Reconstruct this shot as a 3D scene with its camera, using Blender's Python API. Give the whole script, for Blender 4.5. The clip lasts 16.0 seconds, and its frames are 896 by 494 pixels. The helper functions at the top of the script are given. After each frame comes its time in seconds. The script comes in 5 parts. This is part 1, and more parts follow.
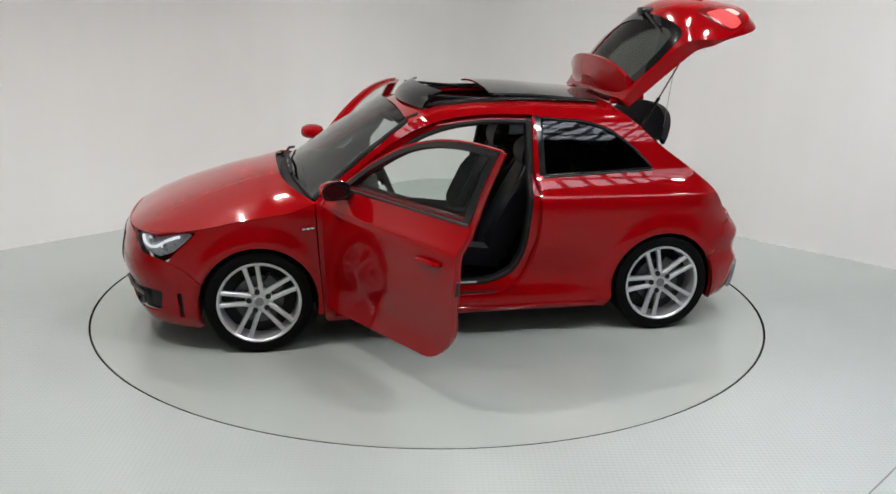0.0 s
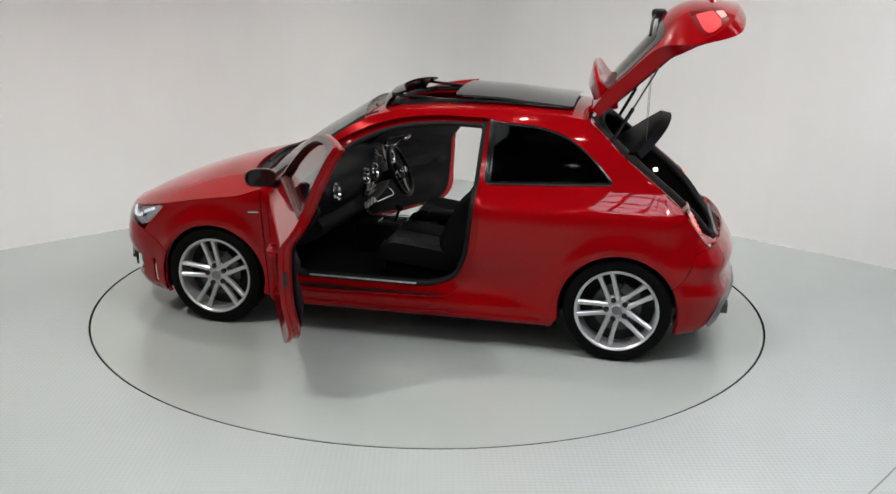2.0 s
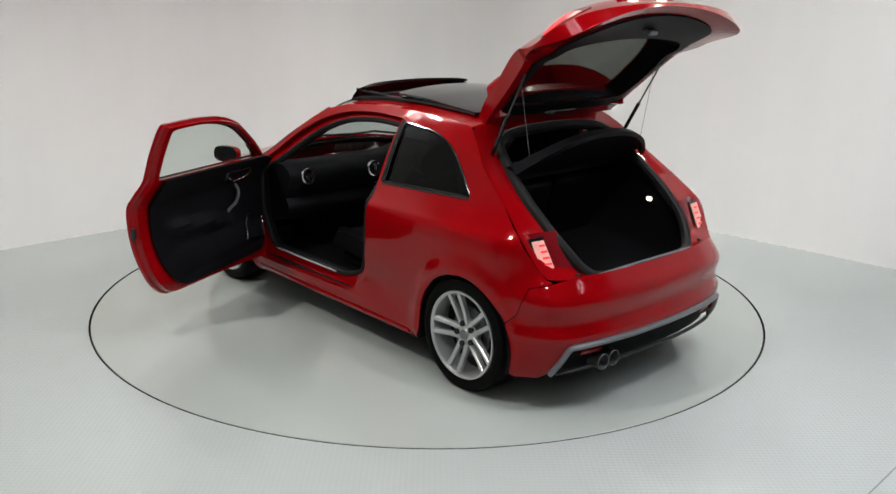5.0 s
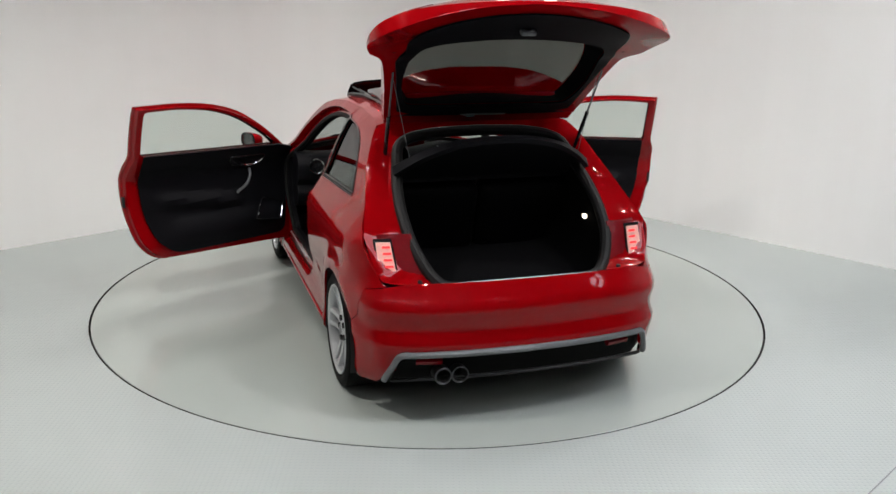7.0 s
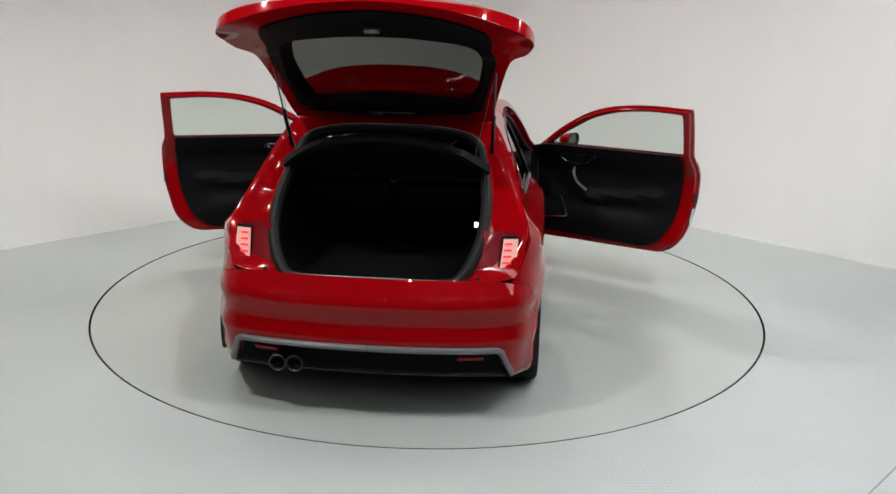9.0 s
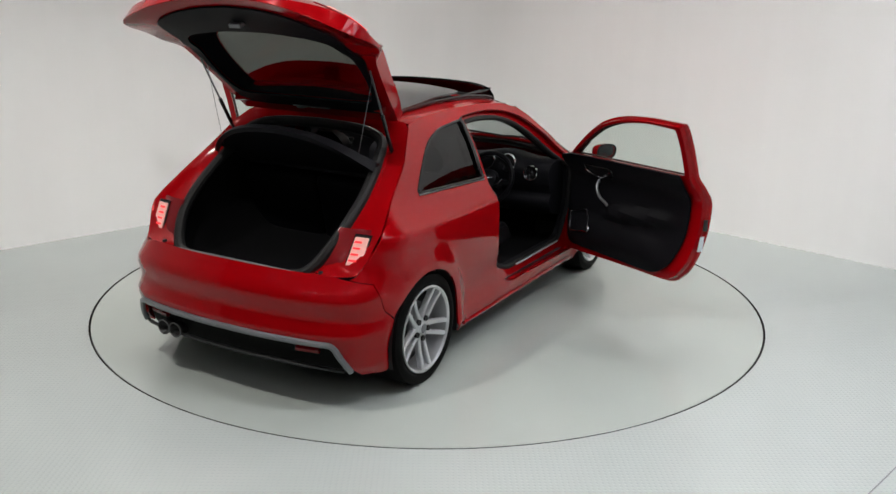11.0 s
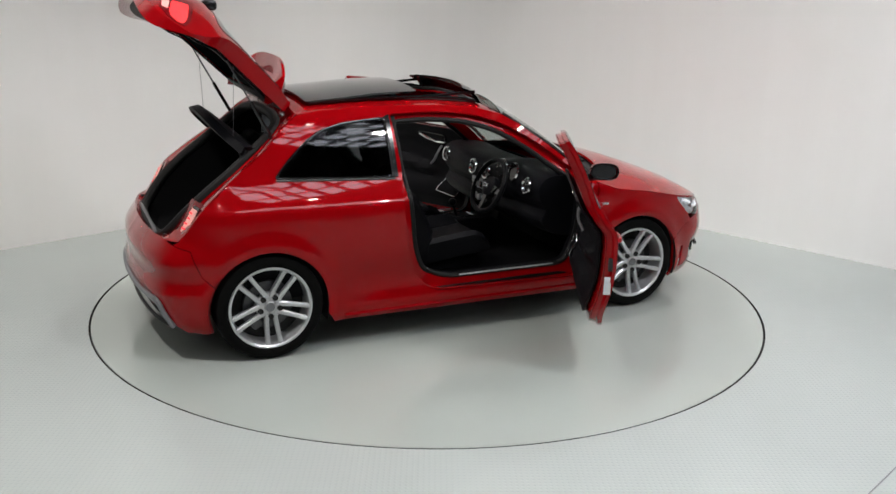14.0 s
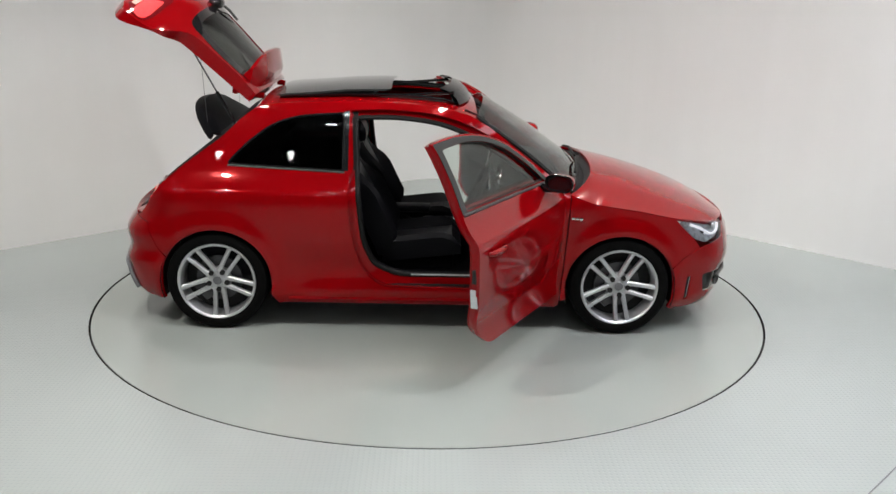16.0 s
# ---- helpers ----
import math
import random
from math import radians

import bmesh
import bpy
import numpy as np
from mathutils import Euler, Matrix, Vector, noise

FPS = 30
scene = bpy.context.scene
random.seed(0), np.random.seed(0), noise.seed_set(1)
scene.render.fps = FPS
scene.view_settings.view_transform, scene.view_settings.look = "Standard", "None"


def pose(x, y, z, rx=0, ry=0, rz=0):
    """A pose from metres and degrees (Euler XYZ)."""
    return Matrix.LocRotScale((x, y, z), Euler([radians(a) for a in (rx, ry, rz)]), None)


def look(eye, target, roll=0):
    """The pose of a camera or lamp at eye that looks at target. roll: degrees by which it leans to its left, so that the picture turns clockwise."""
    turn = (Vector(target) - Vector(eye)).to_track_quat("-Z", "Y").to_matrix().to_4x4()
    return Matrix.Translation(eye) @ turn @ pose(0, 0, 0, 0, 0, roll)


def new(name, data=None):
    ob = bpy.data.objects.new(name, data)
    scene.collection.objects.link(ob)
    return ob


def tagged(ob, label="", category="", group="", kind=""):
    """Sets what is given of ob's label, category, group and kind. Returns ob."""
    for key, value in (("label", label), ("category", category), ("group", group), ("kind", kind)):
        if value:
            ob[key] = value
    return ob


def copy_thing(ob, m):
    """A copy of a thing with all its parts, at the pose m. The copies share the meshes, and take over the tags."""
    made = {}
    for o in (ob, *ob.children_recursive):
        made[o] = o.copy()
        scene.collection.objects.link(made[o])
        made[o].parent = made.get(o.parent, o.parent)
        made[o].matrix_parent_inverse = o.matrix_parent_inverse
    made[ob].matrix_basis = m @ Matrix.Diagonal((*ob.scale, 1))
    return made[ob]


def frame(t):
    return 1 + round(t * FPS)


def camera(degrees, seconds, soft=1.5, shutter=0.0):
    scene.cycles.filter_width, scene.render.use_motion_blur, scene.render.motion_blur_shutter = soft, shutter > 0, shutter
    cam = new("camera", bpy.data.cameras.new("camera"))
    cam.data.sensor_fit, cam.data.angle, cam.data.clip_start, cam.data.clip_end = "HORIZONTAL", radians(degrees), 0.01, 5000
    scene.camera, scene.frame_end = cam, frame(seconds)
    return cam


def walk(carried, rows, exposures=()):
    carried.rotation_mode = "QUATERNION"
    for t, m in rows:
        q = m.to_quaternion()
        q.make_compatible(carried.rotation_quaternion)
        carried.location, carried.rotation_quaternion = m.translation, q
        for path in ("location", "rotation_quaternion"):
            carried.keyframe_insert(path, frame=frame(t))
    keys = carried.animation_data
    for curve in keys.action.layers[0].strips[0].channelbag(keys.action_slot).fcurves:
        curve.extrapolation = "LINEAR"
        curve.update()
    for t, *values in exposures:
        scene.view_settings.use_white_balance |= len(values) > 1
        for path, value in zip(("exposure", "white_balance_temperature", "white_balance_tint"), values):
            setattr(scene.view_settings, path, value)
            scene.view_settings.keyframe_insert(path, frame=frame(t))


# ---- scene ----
# The camera stands still; a car turns on a round turntable.
EYE = Vector((0.0, -5.986, 2.053))
PITCH, YAW, ROLL = radians(-16.01), radians(-1.155), 1.148
AIM = Vector((-math.sin(YAW) * math.cos(PITCH), math.cos(YAW) * math.cos(PITCH), math.sin(PITCH)))
cam = camera(52.99, 16.0)
walk(cam, [(0.0, look(EYE, EYE + AIM, ROLL)), (16.0, look(EYE, EYE + AIM, ROLL))])

# ---- world and light ----
world = bpy.data.worlds.new("world")
scene.world = world
world.use_nodes = True
world.node_tree.nodes["Background"].inputs[0].default_value = (0.75, 0.8, 0.9, 1)
world.node_tree.nodes["Background"].inputs[1].default_value = 0.3
scene.view_settings.exposure = 0.0


def spot_lamp(name, at, target, watts, colour, size=0.06, cone=110):
    d = bpy.data.lights.new(name, "SPOT")
    d.energy, d.color, d.shadow_soft_size, d.spot_size, d.spot_blend = watts, colour, size, radians(cone), 0.6
    ob = new(name, d)
    ob.matrix_world = look(at, target)
    return ob


CEILING = 4.6

# place, aim, watts and cone of each ceiling spotlight that lights the stage
SPOTS = [((-2.3, -2.8), (-1.6, -1.9, 0), 320, 110), ((2.3, -2.8), (1.5, -1.7, 0), 180, 110), ((-1.5, 0.6), (-0.6, 0.0, 0), 40, 110), ((1.5, 0.6), (0.6, 0.0, 0), 40, 110),
         ((0.3, 2.2), (0.1, 0.6, 0), 130, 110), ((-2.2, -1.4), (-2.7, 1.9, 2.6), 106, 98), ((2.6, -1.4), (2.7, 2.1, 2.7), 240, 98), ((0.0, -1.2), (0, -0.4, 0), 30, 110),
         ((-2.5, 1.3), (0.6, -1.0, 0), 150, 78), ((2.7, 1.3), (-0.6, -1.0, 0), 150, 78)]
for (sx, sy), aim, watts, cone in SPOTS:
    spot_lamp("ceiling_spot_lamp", (sx, sy, CEILING - 0.33), aim, watts, (1.0, 0.955, 0.91), cone=cone)

# ---- materials ----
MATS = {}


class Nodes:
    """A short way to write node trees."""

    def __init__(self, name):
        self.mat = bpy.data.materials.new(name)
        self.mat.use_nodes = True
        self.t = self.mat.node_tree
        self.bsdf = self.t.nodes["Principled BSDF"]
        self.co = self.t.nodes.new("ShaderNodeTexCoord").outputs["Object"]

    def put(self, socket, value):
        if isinstance(value, bpy.types.NodeSocket):
            self.t.links.new(value, socket)
        else:
            socket.default_value = value

    def math(self, op, a, b=0.0, c=0.0):
        n = self.t.nodes.new("ShaderNodeMath")
        n.operation = op
        for i, v in enumerate((a, b, c)):
            self.put(n.inputs[i], v)
        return n.outputs[0]

    def noise(self, scale, detail=4.0, rough=0.55, co=None):
        n = self.t.nodes.new("ShaderNodeTexNoise")
        n.inputs["Scale"].default_value, n.inputs["Detail"].default_value, n.inputs["Roughness"].default_value = scale, detail, rough
        self.t.links.new(co or self.co, n.inputs["Vector"])
        return n.outputs["Fac"]

    def ramp(self, fac, stops):
        n = self.t.nodes.new("ShaderNodeValToRGB")
        while len(n.color_ramp.elements) < len(stops):
            n.color_ramp.elements.new(0.5)
        for e, (p, c) in zip(n.color_ramp.elements, stops):
            e.position, e.color = p, (*c, 1) if len(c) == 3 else c
        self.t.links.new(fac, n.inputs[0])
        return n.outputs[0]

    def range(self, fac, a, b, lo, hi):
        n = self.t.nodes.new("ShaderNodeMapRange")
        for i, v in enumerate((fac, a, b, lo, hi)):
            self.put(n.inputs[i], v)
        return n.outputs[0]

    def split(self, co=None):
        n = self.t.nodes.new("ShaderNodeSeparateXYZ")
        self.t.links.new(co or self.co, n.inputs[0])
        return n.outputs

    def bump(self, height, strength, distance):
        n = self.t.nodes.new("ShaderNodeBump")
        n.inputs["Strength"].default_value, n.inputs["Distance"].default_value = strength, distance
        self.t.links.new(height, n.inputs["Height"])
        self.t.links.new(n.outputs[0], self.bsdf.inputs["Normal"])

    def set(self, **kw):
        names = {"colour": "Base Color", "rough": "Roughness", "metal": "Metallic", "coat": "Coat Weight", "coat_rough": "Coat Roughness",
                 "emit": "Emission Color", "power": "Emission Strength", "trans": "Transmission Weight", "ior": "IOR", "spec": "Specular IOR Level",
                 "sheen": "Sheen Weight", "alpha": "Alpha"}
        for k, v in kw.items():
            if isinstance(v, tuple) and len(v) == 3:
                v = (*v, 1)
            self.put(self.bsdf.inputs[names[k]], v)
        return self


def plain(name, colour, rough, metal=0.0, grain=60.0, vary=0.12, bump=0.0, **kw):
    """A material with a fine grain in its colour and gloss, and wear at a larger scale."""
    n = Nodes(name)
    f = n.math("ADD", n.math("MULTIPLY", n.noise(grain), 0.6), n.math("MULTIPLY", n.noise(3.0), 0.4))
    lo, hi = tuple(c * (1 - vary) for c in colour), tuple(min(1, c * (1 + vary)) for c in colour)
    n.set(colour=n.ramp(f, [(0.3, lo), (0.7, hi)]), rough=n.range(f, 0.3, 0.7, max(0.02, rough - 0.05), min(1, rough + 0.07)), metal=metal, **kw)
    if bump:
        n.bump(n.noise(grain), bump, 0.002)
    MATS[name] = n.mat
    return n.mat


def tread_height(n, pitch):
    """Rows of raised lozenges, as on tread plate."""
    s = n.split()
    k = 2 * math.pi / pitch
    a = n.math("SINE", n.math("MULTIPLY", n.math("ADD", s[0], s[1]), k))
    b = n.math("SINE", n.math("MULTIPLY", n.math("SUBTRACT", s[0], s[1]), k))
    return n.range(n.math("MULTIPLY", a, b), 0.15, 1.0, 0.0, 1.0)


def floor_material(name, base, strength, gloss, depth):
    n = Nodes(name)
    big, mid = n.noise(0.7, 2), n.noise(5.0, 3, 0.5)
    h = tread_height(n, 0.050)
    f = n.math("ADD", n.math("MULTIPLY", big, 0.75), n.math("ADD", n.math("MULTIPLY", mid, 0.15), 0.05))
    lo, hi = tuple(c * 0.95 for c in base), tuple(c * 1.07 for c in base)
    scuff = n.range(n.noise(7.0, 5, 0.6), 0.70, 0.76, 0.0, 0.35)
    f = n.math("SUBTRACT", f, scuff)
    f = n.math("ADD", f, n.math("MULTIPLY", h, 0.04 * min(1.0, strength)))
    n.set(colour=n.ramp(f, [(0.1, lo), (1.0, hi)]), rough=n.range(f, 0.0, 1.2, gloss + 0.06, gloss - 0.06), spec=0.32 if depth > 0.002 else 0.5)
    n.bump(n.math("ADD", h, n.math("MULTIPLY", mid, 0.25)), strength, depth)
    MATS[name] = n.mat
    return n.mat


floor_material("tread_plate", (0.408, 0.446, 0.432), 0.38, 0.15, 0.0025)
floor_material("turntable_plate", (0.392, 0.430, 0.402), 0.04, 0.10, 0.002)


def wall_material():
    n = Nodes("white_wall")
    s = n.split()
    streak = n.t.nodes.new("ShaderNodeCombineXYZ")
    n.put(streak.inputs[0], n.math("MULTIPLY", s[0], 5.0))
    n.put(streak.inputs[1], n.math("MULTIPLY", s[1], 5.0))
    n.put(streak.inputs[2], n.math("MULTIPLY", s[2], 0.25))
    f = n.math("ADD", n.math("MULTIPLY", n.noise(1.0, 3, 0.5, streak.outputs[0]), 0.5), n.math("MULTIPLY", n.noise(1.3, 4), 0.5))
    n.set(colour=n.ramp(f, [(0.3, (0.805, 0.812, 0.80)), (0.7, (0.835, 0.842, 0.832))]), rough=0.75)
    n.bump(n.noise(1.0, 3, 0.5, streak.outputs[0]), 0.05, 0.02)
    MATS["white_wall"] = n.mat


wall_material()
plain("ceiling_paint", (0.06, 0.06, 0.065), 0.8)
plain("hall_wall", (0.035, 0.035, 0.038), 0.7)
# near-black for gaps: much of their shade is put into this colour
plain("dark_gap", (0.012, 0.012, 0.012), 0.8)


def paint_material():
    n = Nodes("red_paint")
    flake, wave = n.noise(900.0, 2), n.noise(2.2, 3)
    n.set(colour=n.ramp(flake, [(0.3, (0.238, 0.0006, 0.0022)), (0.7, (0.30, 0.0011, 0.0033))]), rough=n.range(wave, 0.3, 0.7, 0.10, 0.14), metal=0.0,
          coat=0.55, coat_rough=0.006, spec=0.12)
    n.bsdf.inputs["Coat IOR"].default_value = 1.5
    n.bsdf.inputs["Specular Tint"].default_value = (1.0, 0.10, 0.10, 1)
    n.bump(wave, 0.01, 0.004)
    MATS["red_paint"] = n.mat


paint_material()
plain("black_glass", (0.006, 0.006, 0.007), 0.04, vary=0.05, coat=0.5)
plain("black_plastic", (0.008, 0.008, 0.009), 0.45, bump=0.15, grain=300, spec=0.3)
plain("gloss_black", (0.008, 0.008, 0.009), 0.12)
plain("rubber", (0.007, 0.007, 0.007), 0.6, bump=0.2, grain=200, spec=0.25)
plain("tyre_rubber", (0.0035, 0.0035, 0.0035), 0.6, bump=0.25, grain=120, spec=0.06)
plain("alloy", (0.56, 0.57, 0.585), 0.30, 0.6, grain=150, vary=0.06)
plain("dark_metal", (0.10, 0.10, 0.105), 0.4, 0.9)
plain("head_silver", (0.62, 0.63, 0.65), 0.28, 0.35)
plain("chrome", (0.80, 0.80, 0.81), 0.10, 1.0, vary=0.03)
plain("grey_trim", (0.16, 0.165, 0.175), 0.35, 0.3)
plain("leather", (0.0035, 0.0035, 0.0045), 0.38, bump=0.3, grain=220, spec=0.07)
plain("cabin_plastic", (0.0055, 0.0055, 0.007), 0.50, bump=0.3, grain=350, spec=0.07)
plain("carpet", (0.004, 0.004, 0.0045), 0.95, bump=0.6, grain=500, spec=0.05)
plain("label_white", (0.7, 0.72, 0.75), 0.5)
plain("dark_red_plastic", (0.16, 0.003, 0.006), 0.18, coat=0.25, spec=0.25)


def glass_material(name, tint, rough=0.02, ior=1.12):
    n = Nodes(name)
    n.set(colour=tint, rough=n.range(n.noise(4.0), 0.3, 0.7, rough, rough + 0.02), trans=1.0, ior=ior)
    MATS[name] = n.mat


glass_material("green_glass", (0.80, 0.88, 0.84), ior=1.25)
glass_material("screen_glass", (0.62, 0.68, 0.66), ior=1.42)
glass_material("privacy_glass", (0.05, 0.055, 0.06), ior=1.35)
glass_material("rear_glass", (0.12, 0.13, 0.12))
glass_material("lens_glass", (0.9, 0.92, 0.95), ior=1.3)


def glow(name, colour, power, base=(0.5, 0.5, 0.5)):
    n = Nodes(name)
    n.set(colour=base, emit=colour, power=n.range(n.noise(60.0), 0.3, 0.7, power * 0.8, power * 1.2), rough=0.4, spec=0.2)
    MATS[name] = n.mat


glow("lamp_glow", (1.0, 0.97, 0.94), 118.0)
glow("sky_pane", (0.86, 0.89, 1.0), 8.0)
glow("tail_glow", (1.0, 0.035, 0.04), 1.3, (0.30, 0.004, 0.006))
glow("tail_glow_white", (1.0, 0.55, 0.47), 0.40, (0.5, 0.22, 0.2))
glow("head_glow", (0.95, 0.97, 1.0), 0.7, (0.8, 0.8, 0.8))
glow("boot_glow", (1.0, 0.85, 0.65), 3.5)

# ---- helpers for meshes ----
from mathutils.geometry import delaunay_2d_cdt


def part(name, bm, material, parent=None, label="", sharp=35):
    """Links a bmesh as one mesh object, under a thing or a part."""
    me = bpy.data.meshes.new(name)
    bmesh.ops.recalc_face_normals(bm, faces=bm.faces)
    bm.to_mesh(me)
    bm.free()
    for p in me.polygons:
        p.use_smooth = True
    me.set_sharp_from_angle(angle=radians(sharp))
    me.materials.append(MATS[material])
    ob = new(name, me)
    if parent:
        ob.parent = parent
    if label:
        tagged(ob, label)
    return ob


def empty(name, parent=None, label=""):
    ob = new(name)
    ob.empty_display_size = 0.1
    if parent:
        ob.parent = parent
    if label:
        tagged(ob, label)
    return ob


def box(bm, lo, hi, bevel=0.0, m=None, seg=2):
    """A box between two corners, its edges rounded."""
    c = [(a + b) / 2 for a, b in zip(lo, hi)]
    d = [abs(b - a) for a, b in zip(lo, hi)]
    r = bmesh.ops.create_cube(bm, size=1, matrix=(m or Matrix()) @ Matrix.Translation(c) @ Matrix.Diagonal((*d, 1)))
    if bevel:
        es = list({e for v in r["verts"] for e in v.link_edges})
        bmesh.ops.bevel(bm, geom=es, offset=bevel, segments=seg, affect="EDGES", profile=0.5)
    return bm


def lathe(bm, profile, n, m=None, a0=0.0, a1=2 * math.pi):
    """Turns a profile of (radius, height) round the z axis."""
    full = abs(a1 - a0 - 2 * math.pi) < 1e-6
    cols = []
    for i in range(n if full else n + 1):
        a = a0 + (a1 - a0) * i / n
        cols.append([bm.verts.new((m or Matrix()) @ Vector((r * math.cos(a), r * math.sin(a), h))) for r, h in profile])
    for i in range(n):
        p, q = cols[i], cols[(i + 1) % len(cols)]
        for j in range(len(profile) - 1):
            bm.faces.new((p[j], q[j], q[j + 1], p[j + 1]))
    return bm


def tube(bm, points, r, n=8, closed=False):
    """A round bar along points."""
    pts = [Vector(p) for p in points]
    k = len(pts)
    rings, side = [], None
    for i, p in enumerate(pts):
        a, b = (pts[i - 1], pts[(i + 1) % k]) if closed else (pts[max(0, i - 1)], pts[min(k - 1, i + 1)])
        d = (b - a).normalized()
        if side is None:
            side = d.orthogonal().normalized()
        side = (side - d * side.dot(d)).normalized()
        up = d.cross(side)
        rr = r[i] if isinstance(r, (list, tuple)) else r
        rings.append([bm.verts.new(p + (side * math.cos(2 * math.pi * j / n) + up * math.sin(2 * math.pi * j / n)) * rr) for j in range(n)])
    for i in range(k if closed else k - 1):
        p, q = rings[i], rings[(i + 1) % k]
        for j in range(n):
            bm.faces.new((p[j], p[(j + 1) % n], q[(j + 1) % n], q[j]))
    if not closed:
        bm.faces.new(rings[0])
        bm.faces.new(rings[-1])
    return bm


def grid(bm, rows, closed=False):
    """A sheet of quads through rows of points."""
    vs = [[bm.verts.new(p) for p in row] for row in rows]
    for a, b in zip(vs, vs[1:]):
        n = len(a)
        for j in range(n if closed else n - 1):
            bm.faces.new((a[j], a[(j + 1) % n], b[(j + 1) % n], b[j]))
    return vs


def thicken(bm, t):
    """Gives a sheet a second face, t further in, and walls along its rims."""
    bmesh.ops.dissolve_degenerate(bm, dist=1e-5, edges=bm.edges[:])
    bmesh.ops.recalc_face_normals(bm, faces=bm.faces)
    bm.normal_update()
    mid = sum((v.co for v in bm.verts), Vector()) / len(bm.verts)
    if sum(f.normal.dot(f.calc_center_median() - mid) * f.calc_area() for f in bm.faces) < 0:
        t = -t
    faces, rims = bm.faces[:], [e for e in bm.edges if len(e.link_faces) == 1]
    twin = {}
    for v in bm.verts[:]:
        n = Vector()
        for f in v.link_faces:
            n += f.normal * f.calc_area()
        twin[v] = v.co - (n.normalized() if n.length > 1e-12 else Vector((0, 0, 0))) * t
    twin = {v: bm.verts.new(co) for v, co in twin.items()}
    for f in faces:
        bm.faces.new([twin[v] for v in reversed(f.verts)])
    for e in rims:
        u, v = e.verts
        bm.faces.new((u, v, twin[v], twin[u]))
    return bm


def spline(pts, n, closed=False):
    """A smooth line of n points a stretch through pts of any dimension."""
    p = np.array(pts, float)
    k = len(p)
    out = []
    for i in range(k if closed else k - 1):
        a, b = p[i], p[(i + 1) % k]
        m0 = (b - p[i - 1]) / 2 if (closed or i) else b - a
        m1 = (p[(i + 2) % k] - a) / 2 if (closed or i + 2 < k) else b - a
        for j in range(n):
            t = j / n
            out.append((2 * t**3 - 3 * t**2 + 1) * a + (t**3 - 2 * t**2 + t) * m0 + (3 * t**2 - 2 * t**3) * b + (t**3 - t**2) * m1)
    if not closed:
        out.append(p[-1])
    return np.array(out)


def resample(pts, n, closed=True):
    """n points at even steps along a line."""
    p = np.array(pts, float)
    if closed:
        p = np.vstack([p, p[:1]])
    s = np.concatenate([[0], np.cumsum(np.linalg.norm(np.diff(p, axis=0), axis=1))])
    at = np.linspace(0, s[-1], n + 1)[:-1] if closed else np.linspace(0, s[-1], n)
    return np.stack([np.interp(at, s, p[:, i]) for i in range(p.shape[1])], 1)


def rounded(poly, r, n=4):
    """A polygon of 2D corners with its corners rounded; r may be one radius or one for each corner."""
    out, k = [], len(poly)
    for i, c in enumerate(poly):
        rr = r[i] if isinstance(r, (list, tuple)) else r
        c, a, b = Vector(c), Vector(poly[i - 1]), Vector(poly[(i + 1) % k])
        da, db = a - c, b - c
        q = min(rr, da.length * 0.45, db.length * 0.45)
        if q < 1e-4:
            out.append(tuple(c))
            continue
        p0, p2 = c + da.normalized() * q, c + db.normalized() * q
        for j in range(n + 1):
            t = j / n
            out.append(tuple(p0 * (1 - t) ** 2 + c * 2 * t * (1 - t) + p2 * t * t))
    return out


def inside(pt, poly):
    x, y = pt
    hit = False
    k = len(poly)
    for i in range(k):
        (x0, y0), (x1, y1) = poly[i - 1], poly[i]
        if (y0 > y) != (y1 > y) and x < (x1 - x0) * (y - y0) / (y1 - y0) + x0:
            hit = not hit
    return hit


def edge_points(poly, step):
    """A polygon with points added so that no side is longer than step."""
    out = []
    for i in range(len(poly)):
        a, b = np.array(poly[i - 1]), np.array(poly[i])
        n = max(1, math.ceil(np.linalg.norm(b - a) / step))
        out += [tuple(a + (b - a) * j / n) for j in range(n)]
    return out


